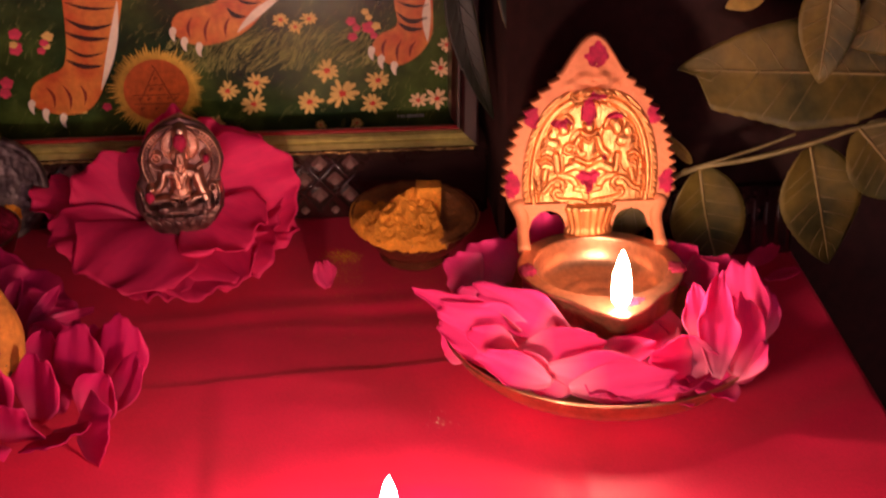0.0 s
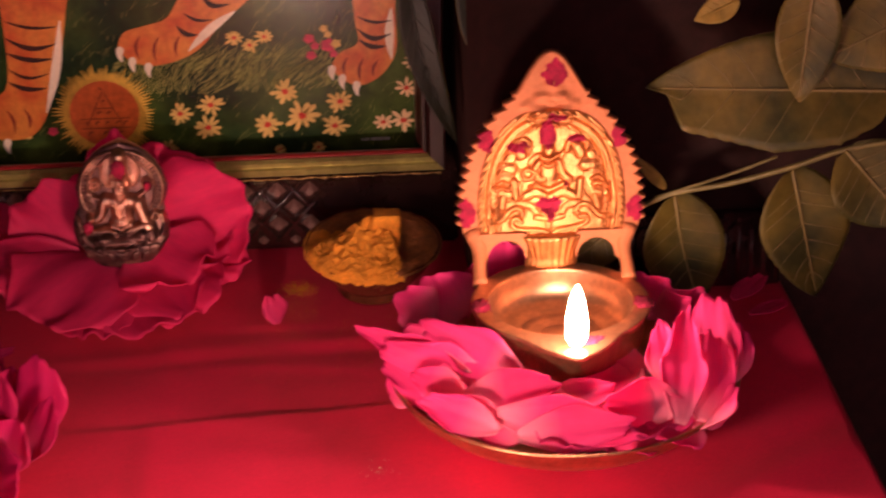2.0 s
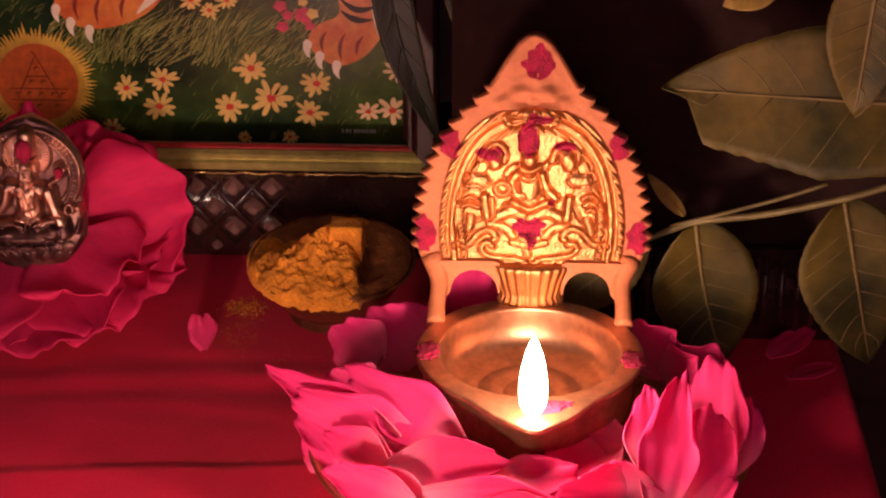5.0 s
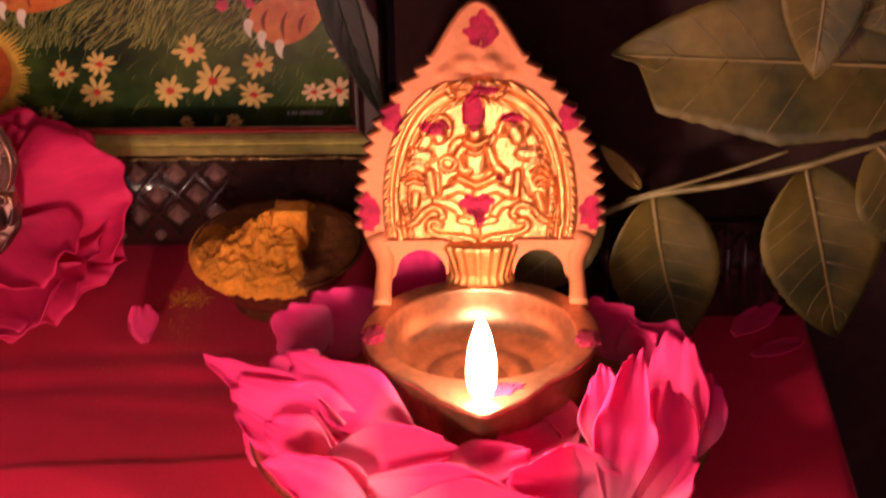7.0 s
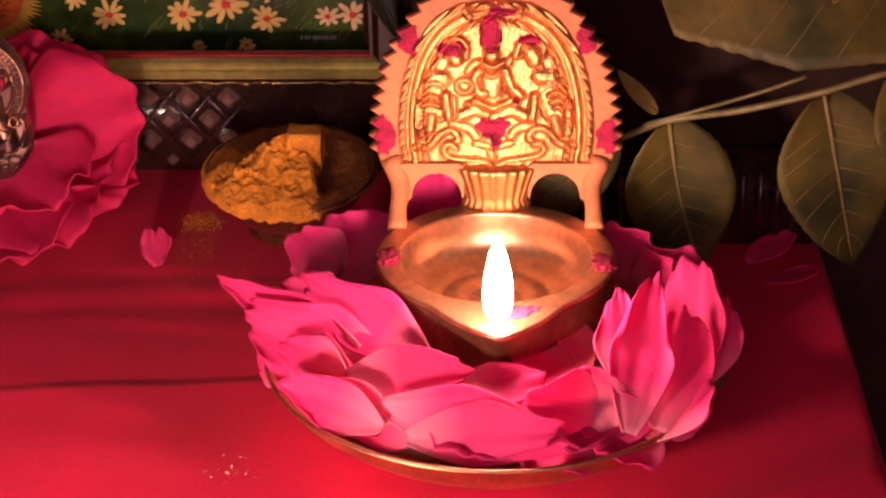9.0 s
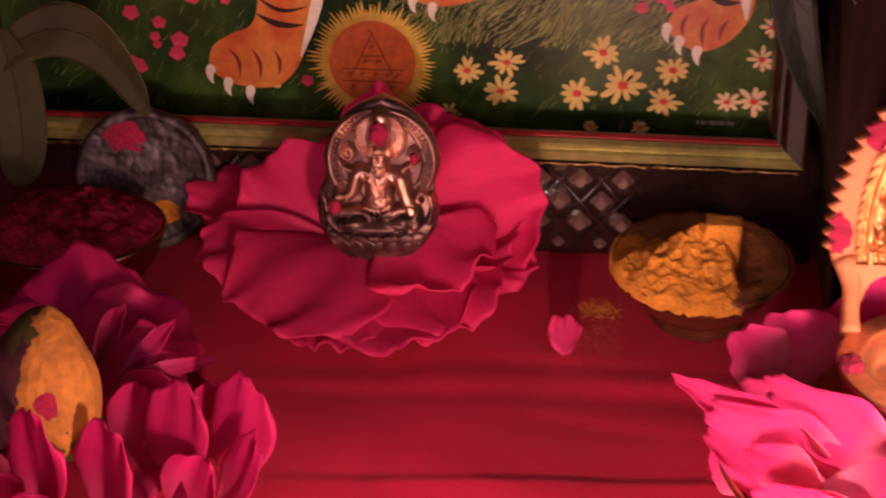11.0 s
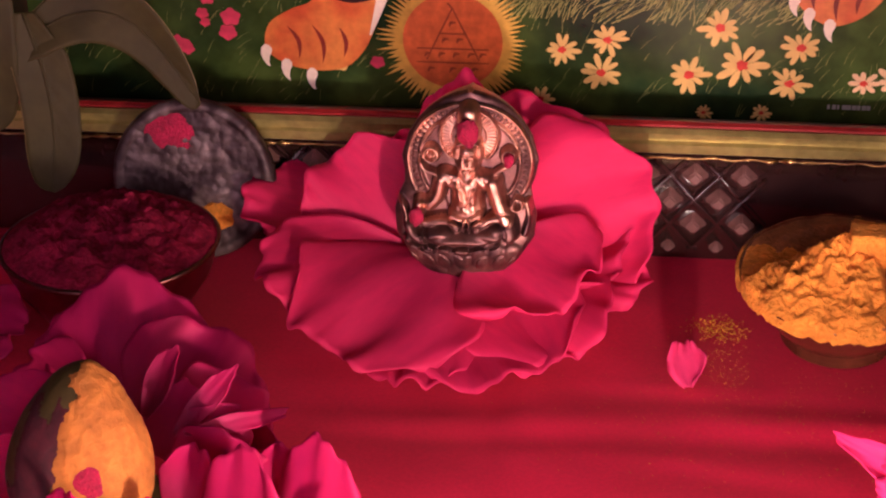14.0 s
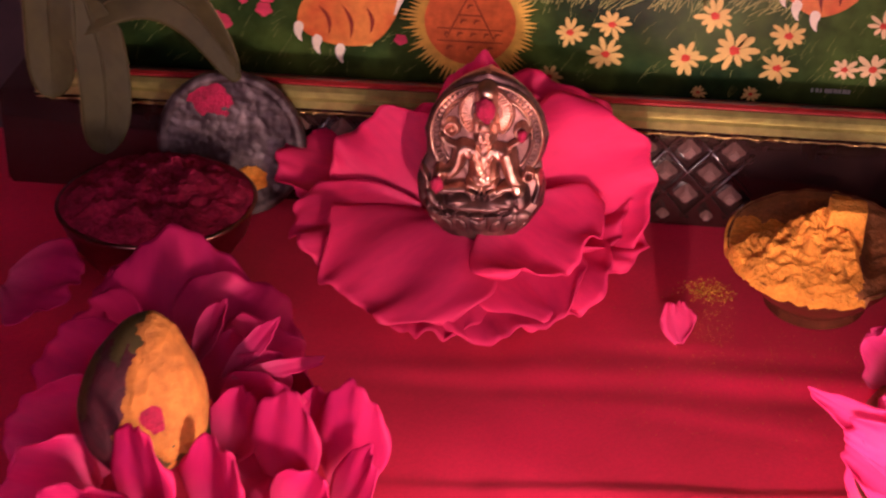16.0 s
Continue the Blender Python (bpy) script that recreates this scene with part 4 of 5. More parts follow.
    me.from_pydata((verts * CM).tolist(), [], np.concatenate([f1, f2, np.array(rim)]).tolist())
    me.materials.append(BRASS_MATT)
    me.materials.append(BRASS_WORN)
    # the hollow with the relief is bare metal, the border is smeared with sandal paste
    ins = (inside | (da < 0.36)).astype(int)
    idx = np.zeros(len(me.polygons), int)
    idx[:len(f1)] = ins[:-1, :-1].ravel()
    me.polygons.foreach_set("material_index", idx.tolist())
    me.polygons.foreach_set("use_smooth", [True] * len(me.polygons))
    bm = bmesh.new()
    bm.from_mesh(me)
    bmesh.ops.recalc_face_normals(bm, faces=bm.faces)
    bm.to_mesh(me)
    bm.free()
    return me, front.reshape(nz, nx, 3), X, Z


plate_data, plate_front, plate_x, plate_z = plate_mesh()
plate = new("back_plate", plate_data)
plate.parent = lamp
plate["label"] = "arched brass back plate with relief and toothed edge"

# legs, side brackets and fluted pedestal that carry the plate
for sx in (-1, 1):
    leg = smooth_line([(sx * 2.56, 1.6, 2.98), (sx * 2.56, 2.05, 3.35), (sx * 2.52, 2.6, 3.85), (sx * 2.72, 2.95, 4.42)], 10)
    part("leg", tube(leg, [0.27, 0.25, 0.23, 0.22, 0.22, 0.23, 0.25, 0.28, 0.31, 0.34], 12), BRASS_MATT, lamp, "cast brass leg")
    ring_in, ring_out = [], []
    for t in np.linspace(0, math.pi, 19):
        ring_in.append((sx * (1.56 + 0.66 * math.cos(t)), 3.45 + 0.70 * math.sin(t)))
        f = t / math.pi
        x = 2.5 + 0.3 * f if f < 0.3 else (2.6 - 1.75 * (f - 0.3) / 0.4 if f < 0.7 else 0.85)
        z = 3.1 + 1.32 * min(1, f / 0.3) if f < 0.3 else (4.42 if f < 0.7 else 4.42 - 1.0 * (f - 0.7) / 0.3)
        ring_out.append((sx * x, z))
    verts = [(x, y, z) for y in (2.6, 3.05) for ring in (ring_in, ring_out) for x, z in ring]
    n = 19
    faces = []
    for k in range(n - 1):
        faces += [(k, k + 1, n + k + 1, n + k), (2 * n + k, 3 * n + k, 3 * n + k + 1, 2 * n + k + 1), (k, 2 * n + k, 2 * n + k + 1, k + 1), (n + k, n + k + 1, 3 * n + k + 1, 3 * n + k)]
    part("arch", from_data(verts, faces), BRASS_MATT, lamp, "small brass arch over an opening", smooth=False)


def pedestal():
    def fn(a, r, z):
        k = 1 + 0.06 * math.sin(a * 22)
        return (r * k, z)
    bm = lathe([(0, 3.08), (0.84, 3.08), (0.88, 3.22), (0.80, 3.34), (0.84, 3.5), (0.96, 3.9), (1.04, 4.12), (1.08, 4.2), (1.06, 4.3), (0, 4.3)], 88, fn)
    for v in bm.verts:
        v.co.y = v.co.y * 0.42 + 2.78
    return bm


part("pedestal", pedestal(), BRASS_WORN, lamp, "fluted lotus pedestal")


def smear(name, x, z, rx, rz, seed, ragged=0.35):
    """A thin ragged skin of kumkum that follows the relief of the plate."""
    u, v = (plate_x - x) / rx, (plate_z - z) / rz
    a = np.arctan2(v, u)
    rag = ragged * (np.sin(3 * a + seed) * 0.4 + np.sin(7 * a + 2.3 * seed) * 0.4 + np.sin(plate_x * 15 + seed) * np.sin(plate_z * 13 + 2 * seed) * 0.8)
    keep = np.hypot(u, v) + rag < 1.0
    nz, nx = keep.shape
    number, verts, faces = {}, [], []
    for i, j in zip(*np.nonzero(keep[:-1, :-1] & keep[1:, 1:] & keep[:-1, 1:] & keep[1:, :-1])):
        quad = []
        for p in ((i, j), (i, j + 1), (i + 1, j + 1), (i + 1, j)):
            if p not in number:
                number[p] = len(verts)
                verts.append(Vector(plate_front[p]) + Vector((0, -0.022, 0)))
            quad.append(number[p])
        faces.append(quad)
    part(name, from_data(verts, faces), KUMKUM, lamp, "dab of red kumkum")


for k, (nm, x, z, rx, rz) in enumerate((("apex_mark", 0.12, 10.45, 0.40, 0.46), ("edge_mark", -2.26, 8.15, 0.32, 0.44), ("edge_mark", 2.34, 8.15, 0.32, 0.44), ("edge_mark", -2.92, 5.45, 0.32, 0.55),
                                        ("edge_mark", 2.9, 5.42, 0.30, 0.5), ("centre_mark", -0.08, 5.66, 0.42, 0.36), ("centre_mark", 0.0, 5.3, 0.16, 0.3), ("crown_mark", -0.13, 8.26, 0.30, 0.5),
                                        ("small_mark", 0.86, 8.1, 0.32, 0.16), ("small_mark", -1.15, 7.85, 0.36, 0.2), ("small_mark", 0.15, 8.9, 0.34, 0.2), ("small_mark", 0.52, 6.43, 0.1, 0.08))):
    smear(nm, x, z, rx, rz, k * 1.7 + 0.4, 0.16 if "edge" in nm or "crown" in nm else 0.26)

# ---- the brass dish with loose petals ----
DX, DY = 0.0, -1.15
dish = single("dish", lathe([(0, 0), (3.0, 0), (4.0, 0.1), (4.9, 0.45), (5.5, 1.0), (5.74, 1.42), (5.84, 1.5), (5.80, 1.57), (5.66, 1.5), (5.36, 1.05), (4.8, 0.6), (3.9, 0.28), (3.0, 0.2), (0, 0.2)], 96), BRASS,
              DX, DY, 0.03, "shallow brass dish holding pink petals and the lamp", "dish")
N_LOOSE = [40]


def loose(fx, fy, fz, tx, ty, tz, W, face, curl, cup, point=0.1):
    m, L = span_pose(fx, fy, fz, tx, ty, tz, face)
    k = N_LOOSE[0] = N_LOOSE[0] + 1
    ob = part("rose_petal", petal_mesh(L * 1.04, W, cup, curl, 0.09, k, point=point), PETAL, None, "", m)
    return tagged(ob, "loose pink rose petal lying in the brass dish", "petal", "petals in the dish")


loose(-3.3, -2.7, 2.2, -6.7, -0.9, 3.1, 1.15, 1, 0.10, 0.90, 0.5)
loose(-1.6, -3.2, 2.3, -4.6, -1.2, 3.3, 1.75, 1, 0.05, 0.60, 0.5)
loose(-2.6, -2.9, 1.9, -6.0, -1.7, 2.8, 1.75, 1, 0.05, 0.50, 0.5)
loose(-3.3, -3.5, 1.5, -5.9, -1.6, 2.2, 1.70, 1, 0.05, 0.50, 0.2)
loose(-3.5, -3.8, 2.0, -5.1, -2.8, 2.4, 1.30, 1, 0.15, 0.70, 0.3)
loose(-2.6, -5.4, 1.7, -4.8, -4.1, 2.1, 1.30, 1, 0.35, 0.90, 0.4)
loose(-2.4, -4.9, 1.6, -4.2, -4.4, 2.2, 1.20, 1, 0.10, 0.70, 0.3)
loose(-3.6, -3.9, 2.1, -0.7, -4.1, 2.5, 1.50, 1, 0.00, 0.50, 0.3)
loose(-1.1, -4.7, 2.0, 1.1, -4.4, 2.4, 1.65, 0, 0.05, 0.50, 0.5)
loose(-2.6, -4.9, 2.0, 1.6, -6.2, 1.8, 1.75, 1, -0.03, 0.50, 0.3)
loose(-2.0, -5.6, 1.6, 1.4, -6.0, 2.1, 1.50, 1, 0.05, 0.70, 0.2)
loose(3.0, -4.8, 1.7, 0.8, -5.7, 2.6, 1.90, 1, 0.00, 0.45, 0.3)
loose(2.7, -5.3, 1.6, 1.9, -4.6, 2.7, 1.70, 1, 0.05, 0.45, 0.1)
loose(3.1, -3.8, 1.8, 3.0, -2.2, 3.5, 1.35, 1, 0.00, 0.80, 0.4)
loose(3.1, -5.6, 1.7, 3.8, -2.4, 4.0, 1.55, 1, 0.00, 0.80, 0.6)
loose(3.8, -5.3, 1.6, 4.6, -2.7, 3.2, 2.00, 1, 0.05, 0.50, 0.2)
loose(4.5, -3.9, 1.5, 4.9, -1.1, 3.7, 2.40, 3, 0.05, 0.45, 0.1)
loose(5.0, -3.1, 1.5, 5.6, -2.1, 3.2, 1.80, 3, 0.05, 0.40, 0.0)
loose(3.6, -5.4, 1.4, 4.9, -4.2, 2.2, 2.00, 3, 0.05, 0.50, 0.0)
loose(2.6, -2.2, 1.9, 1.6, -2.3, 2.3, 1.30, 0, 0.00, 0.50, 0.1)
loose(-4.2, 2.4, 1.6, -5.3, 1.9, 3.0, 1.80, 1, 0.05, 0.50, 0.1)
loose(-3.9, -0.0, 1.7, -5.3, -0.7, 2.9, 1.60, 1, 0.05, 0.50, 0.2)
loose(3.1, 2.8, 1.5, 4.0, 1.8, 2.9, 2.20, 1, 0.00, 0.40, 0.0)
loose(3.7, 2.2, 1.5, 4.5, 0.5, 2.7, 1.60, 1, 0.00, 0.50, 0.0)
loose(-3.2, 2.6, 1.4, -4.3, 2.9, 3.0, 2.60, 1, 0.00, 0.40)
loose(3.4, -2.4, 1.6, 1.7, -6.2, 1.8, 2.3, 0, 0.00, 0.35)
loose(2.3, -2.2, 2.0, 0.5, -4.2, 2.1, 1.9, 0, 0.00, 0.35)
loose(-4.4, -2.4, 1.4, -5.7, -1.2, 1.9, 2.2, 1, 0.00, 0.35)
loose(-1.3, -4.5, 1.3, -3.7, -4.6, 1.6, 2.2, 0, 0.00, 0.35)
loose(0.2, -4.3, 1.4, -1.1, -6.1, 1.6, 2.6, 0, 0.00, 0.35)
loose(2.2, -4.6, 1.4, 0.5, -6.3, 1.5, 2.6, 0, 0.00, 0.35)
loose(3.5, -4.4, 1.3, 2.4, -6.0, 1.5, 2.4, 0, 0.00, 0.35)
loose(3.6, -3.2, 1.3, 5.1, -3.5, 1.9, 2.8, 3, 0.00, 0.35)
loose(-2.2, -2.1, 1.6, -4.0, -3.1, 2.0, 2.2, 0, 0.00, 0.35)
loose(4.3, 1.9, 1.2, 5.2, 1.4, 2.6, 2.4, 1, 0.00, 0.35)
loose(1.6, -5.2, 1.6, 3.6, -5.0, 1.8, 1.6, 1, 0.05, 0.60)

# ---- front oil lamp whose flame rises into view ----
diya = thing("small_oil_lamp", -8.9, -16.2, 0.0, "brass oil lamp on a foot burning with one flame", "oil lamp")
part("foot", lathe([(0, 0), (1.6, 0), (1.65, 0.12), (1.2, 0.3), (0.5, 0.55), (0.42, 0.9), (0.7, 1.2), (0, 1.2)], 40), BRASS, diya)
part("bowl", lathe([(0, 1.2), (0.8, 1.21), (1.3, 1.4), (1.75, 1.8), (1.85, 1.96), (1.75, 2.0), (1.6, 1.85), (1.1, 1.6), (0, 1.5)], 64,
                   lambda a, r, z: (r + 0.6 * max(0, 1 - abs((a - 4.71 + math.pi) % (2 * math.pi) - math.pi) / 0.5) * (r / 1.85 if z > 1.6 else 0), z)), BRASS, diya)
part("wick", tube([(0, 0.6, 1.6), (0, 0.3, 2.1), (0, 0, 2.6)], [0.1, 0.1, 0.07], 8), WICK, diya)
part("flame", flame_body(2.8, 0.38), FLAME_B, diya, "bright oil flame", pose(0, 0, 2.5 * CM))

# ---- turmeric cup, tipped a little forward ----
tcup = thing("turmeric_cup", -6.1, 8.25, 0.1, "small brown cup heaped with turmeric powder and a turmeric cake", "cup")
part("cup", lathe([(0, 0), (1.3, 0), (1.42, 0.08), (1.35, 0.3), (1.6, 0.55), (2.1, 1.2), (2.46, 1.78), (2.54, 1.92), (2.50, 1.97), (2.40, 1.86), (2.0, 1.2), (1.2, 0.8), (0, 0.7)], 72), CUP, tcup)


def heap():
    def fn(u, v):
        a, r = v * 2 * math.pi, u * 2.62
        x, y = r * math.cos(a), r * math.sin(a)
        side = 0.5 - 0.5 * math.tanh((x - 1.0) / 0.2)
        front = 0.5 - 0.5 * math.tanh((y - 0.35 - 0.25 * x) / 0.3)
        k = max(0.0, 1 - r / 2.62)
        c = side * front
        wall = float(np.interp(r, (0, 1.2, 2.0, 2.4, 2.7), (0.70, 0.80, 1.20, 1.86, 1.95)))
        low = min(1.90, wall + 0.7) + 0.45 * k + 0.05 * noise.fractal(Vector((x * 2.2, y * 2.2, 6)), 1.0, 2.0, 4)
        h = low + c * (1.98 + 1.25 * k ** 0.85 - low)
        h += 0.15 * noise.fractal(Vector((x * 2.1, y * 2.1, 0.5)), 0.6, 2.0, 6) * c * min(1, k * 4)
        h += 0.11 * noise.fractal(Vector((x * 6, y * 6, 2.5)), 1.0, 2.0, 3) * c
        if u > 0.95 and c > 0.3:
            h -= 0.25 * (u - 0.95) / 0.05
        return (x, y, h)
    return sheet(70, 170, fn)


powder = part("powder", heap(), TURMERIC, tcup, "orange turmeric powder, crumbly and uneven")
# shadow of the lamp plate and of the heap's ridge, coloured into the powder
powder.data.materials.append(TURMERIC_SHADE)
for poly in powder.data.polygons:
    c = poly.center / CM
    if c.x > 0.95 + 0.3 * noise.noise(c * 2.0) or (c.y > 0.9 + 0.3 * noise.noise(c * 2.3) and c.x < 0.4):
        poly.material_index = 1


def cake():
    bm = block(-0.52, 0.52, -0.35, 0.35, 0, 1.75, 0.0)
    bmesh.ops.subdivide_edges(bm, edges=bm.edges[:], cuts=7, use_grid_fill=True)
    for v in bm.verts:
        p = v.co.copy()
        v.co += Vector((0.06 * noise.noise(p * 1.7), 0.06 * noise.noise(p * 1.7 + Vector((5, 0, 0))), 0.05 * noise.noise(p * 1.7 + Vector((0, 7, 0)))))
        if v.co.z > 1.5:
            v.co.x *= 0.95
    return bm


part("turmeric_cake", cake(), TURMERIC, tcup, "pressed upright cake of turmeric", pose(0.45 * CM, -0.3 * CM, 1.6 * CM, -4, 3, -4))
tcup.matrix_basis = pose(-6.1 * CM, 8.25 * CM, 0.17 * CM, 7, 0, 0)


def crumbs(name, cx, cy, sx, sy, count, size, material, label, seed):
    rng = random.Random(seed)
    verts, faces = [], []
    for _ in range(count):
        x, y, r = rng.gauss(cx, sx), rng.gauss(cy, sy), size * rng.uniform(0.4, 1.4)
        z = cloth_height(x, y)
        n = len(verts)
        a0 = rng.uniform(0, 6)
        for k in range(5):
            verts.append((x + r * math.cos(a0 + k * 1.257), y + r * math.sin(a0 + k * 1.257), z))
        verts.append((x, y, z + r * 0.8))
        faces += [(n + k, n + (k + 1) % 5, n + 5) for k in range(5)]
    ob = single(name, from_data(verts, faces), material, 0, 0, 0, label, "powder", kind="stuff", smooth=False)
    return ob


crumbs("turmeric_crumbs", -8.9, 6.9, 0.42, 0.7, 160, 0.016, TURMERIC, "spilled turmeric grains on the red cloth", 3)
crumbs("turmeric_crumbs", -9.0, 8.7, 0.34, 0.30, 420, 0.024, TURMERIC, "spilled turmeric grains beside the cup", 4)
crumbs("turmeric_crumbs", -8.0, 4.6, 2.4, 1.6, 700, 0.014, TURMERIC, "fine turmeric dust on the red cloth", 6)
crumbs("pale_grains", -6.4, -4.6, 0.32, 0.26, 20, 0.022, CREAM, "few pale grains on the red cloth", 5)

# ---- big open rose with the small figure seated on it ----
rose = thing("rose", -15.7, 8.3, 0.05, "large open deep pink rose lying on the cloth", "rose")


N_ROSE = [100]


def rose_petal(owner, skin, fx, fy, fz, tx, ty, tz, W, face, curl, cup, ruffle=0.13):
    """One petal of a rose, from foot to tip."""
    m, L = span_pose(fx, fy, fz, tx, ty, tz, face)
    k = N_ROSE[0] = N_ROSE[0] + 1
    return part("petal", petal_mesh(L, W, cup, curl, ruffle, k), skin, owner, "", owner.matrix_basis.inverted() @ m)


def big(*row):
    rose_petal(rose, ROSE, *row)


big(-18.0, 10.9, 1.3, -21.5, 9.9, 2.4, 4.4, 0, 0.05, 0.35)
big(-17.1, 10.0, 1.4, -19.5, 10.6, 3.3, 4.2, 1, 0.05, 0.35)
big(-17.0, 9.1, 1.5, -20.3, 6.7, 2.0, 4.0, 0, -0.25, 0.35)
big(-15.8, 8.8, 1.6, -18.6, 5.0, 1.3, 5.4, 0, -0.12, 0.35)
big(-16.3, 8.6, 0.9, -16.4, 4.4, 0.4, 3.8, 0, 0.00, 0.35)
big(-15.7, 8.6, 1.3, -14.2, 4.6, 0.6, 5.4, 0, -0.05, 0.35)
big(-15.3, 9.1, 1.2, -12.2, 6.0, 0.8, 4.6, 0, 0.00, 0.35)
big(-15.0, 8.8, 2.0, -12.7, 6.7, 1.9, 4.6, 0, -0.15, 0.35)
big(-14.8, 10.1, 1.7, -10.7, 9.7, 3.1, 5.4, 1, 0.10, 0.35)
big(-15.1, 10.4, 1.8, -12.2, 11.6, 3.9, 5.2, 1, 0.05, 0.35)
big(-14.9, 10.0, 1.1, -10.9, 8.3, 1.2, 3.8, 0, 0.00, 0.35)
big(-16.7, 10.2, 1.7, -18.0, 11.6, 3.4, 3.8, 1, 0.05, 0.35)
big(-15.2, 10.4, 1.8, -13.8, 11.7, 4.2, 4.2, 1, 0.05, 0.35)
big(-16.7, 9.4, 0.8, -19.4, 6.6, 0.7, 4.6, 0, 0.00, 0.35)
big(-15.1, 9.8, 0.7, -13.0, 5.8, 0.4, 4.6, 0, 0.00, 0.35)
big(-14.7, 10.3, 1.2, -11.2, 9.1, 2.0, 4.4, 0, 0.05, 0.35)
rose_petal(rose, ROSE, -15.5, 9.3, 3.0, -15.6, 9.5, 6.3, 2.6, 1, 0.0, 0.4)
part("calyx", lump(1.3, 1.3, 0.55, 0.1, 1.5, 3), STEM, rose, "green rose base", pose(0.2 * CM, 0.4 * CM, 0.45 * CM))

# small tarnished silver figure: one plain mesh
FIG = []


def fig(pts, r, h, mirrored=0):
    FIG.append((pts, r, h, mirrored))


fig([(0.16, 4.5), (0.15, 3.95)], 0.29, 0.50)
fig([(0.12, 3.55), (0.12, 3.22)], 0.31, 0.62)
fig([(0.13, 3.47), (0.13, 3.29)], 0.05, 0.70)
fig([(0.0, 3.49), (0.25, 3.5)], 0.04, 0.64)
fig([(0.0, 3.12), (0.12, 3.07), (0.25, 3.13)], 0.05, 0.60)
fig([(-0.14, 3.65), (-0.17, 3.39)], 0.07, 0.42)
fig([(0.42, 3.67), (0.44, 3.42)], 0.07, 0.42)
fig([(-0.13, 3.78), (0.13, 3.86), (0.4, 3.8)], 0.07, 0.58)
fig([(0.12, 2.96), (0.12, 2.86)], 0.18, 0.42)
fig([(-0.1, 2.96), (0.12, 2.75), (0.34, 2.98)], 0.05, 0.52)
fig([(-0.44, 2.82), (-0.16, 2.75)], 0.27, 0.42)
fig([(0.4, 2.78), (0.73, 2.73)], 0.27, 0.42)
fig([(0.11, 2.63), (0.11, 2.11)], 0.42, 0.46)
fig([(-0.15, 2.74), (-0.01, 2.37), (0.11, 2.16)], 0.05, 0.54)
fig([(0.37, 2.76), (0.24, 2.38), (0.11, 2.16)], 0.05, 0.54)
fig([(-0.06, 2.5), (-0.05, 2.23)], 0.09, 0.52)
fig([(0.29, 2.51), (0.28, 2.25)], 0.09, 0.52)
fig([(-0.53, 2.79), (-0.64, 2.34), (-0.82, 2.12)], 0.20, 0.46)
fig([(-1.07, 2.14), (-1.12, 1.86)], 0.16, 0.50)
fig([(0.73, 2.73), (0.9, 2.15), (1.09, 1.71), (1.16, 1.39)], 0.23, 0.48)
fig([(-0.7, 2.91), (-0.92, 2.98), (-1.05, 3.15)], 0.08, 0.30)
fig([(-0.98, 3.35), (-0.88, 3.56), (-0.69, 3.56), (-0.62, 3.36), (-0.79, 3.21), (-0.98, 3.35)], 0.07, 0.34)
fig([(-0.8, 3.42), (-0.78, 3.39)], 0.09, 0.36)
fig([(0.82, 2.99), (1.05, 3.13), (1.18, 3.22)], 0.08, 0.30)
fig([(0.98, 3.49), (1.12, 3.58), (1.26, 3.44), (1.16, 3.23), (0.98, 3.31), (0.98, 3.49)], 0.07, 0.34)
fig([(-0.26, 1.91), (0.11, 1.81), (0.44, 1.96)], 0.11, 0.54)
fig([(-0.3, 1.75), (0.1, 1.62), (0.46, 1.8)], 0.05, 0.56)
fig([(0.05, 1.81), (0.04, 1.51)], 0.04, 0.58)
fig([(0.18, 1.81), (0.17, 1.52)], 0.04, 0.58)
fig([(-0.95, 1.65), (-0.43, 1.74), (-0.13, 1.57)], 0.14, 0.44)
fig([(1.05, 1.81), (0.7, 1.8), (0.34, 1.59)], 0.14, 0.44)
fig([(-0.73, 1.36), (-0.14, 1.24), (0.46, 1.32), (0.81, 1.43)], 0.25, 0.46)
fig([(-0.56, 1.04), (0.1, 1.0), (0.81, 1.12)], 0.11, 0.44)
fig([(1.28, 2.3), (1.41, 2.25), (1.45, 2.07), (1.31, 1.98), (1.21, 2.1), (1.28, 2.3)], 0.05, 0.34)
fig([(1.58, 2.18), (1.64, 1.79), (1.52, 1.39)], 0.09, 0.28)
fig([(-1.61, 2.11), (-1.46, 1.91), (-1.41, 1.61)], 0.08, 0.26)
fig([(-1.35, 1.51), (-1.25, 1.33), (-1.03, 1.2)], 0.15, 0.36)
fig([(-1.39, 1.18), (-1.16, 0.99), (-0.74, 0.91)], 0.09, 0.32)
fig([(-1.03, 1.33), (-0.92, 1.13), (-0.68, 0.96)], 0.06, 0.40)
for q in range(4):
    fig([(0.40 * q + 0.02, 0.62), (0.40 * q + 0.02, 0.84)], 0.26, 0.12, 1)
    fig([(0.40 * q + 0.2, 0.3), (0.40 * q + 0.2, 0.5)], 0.27, 0.07, 1)


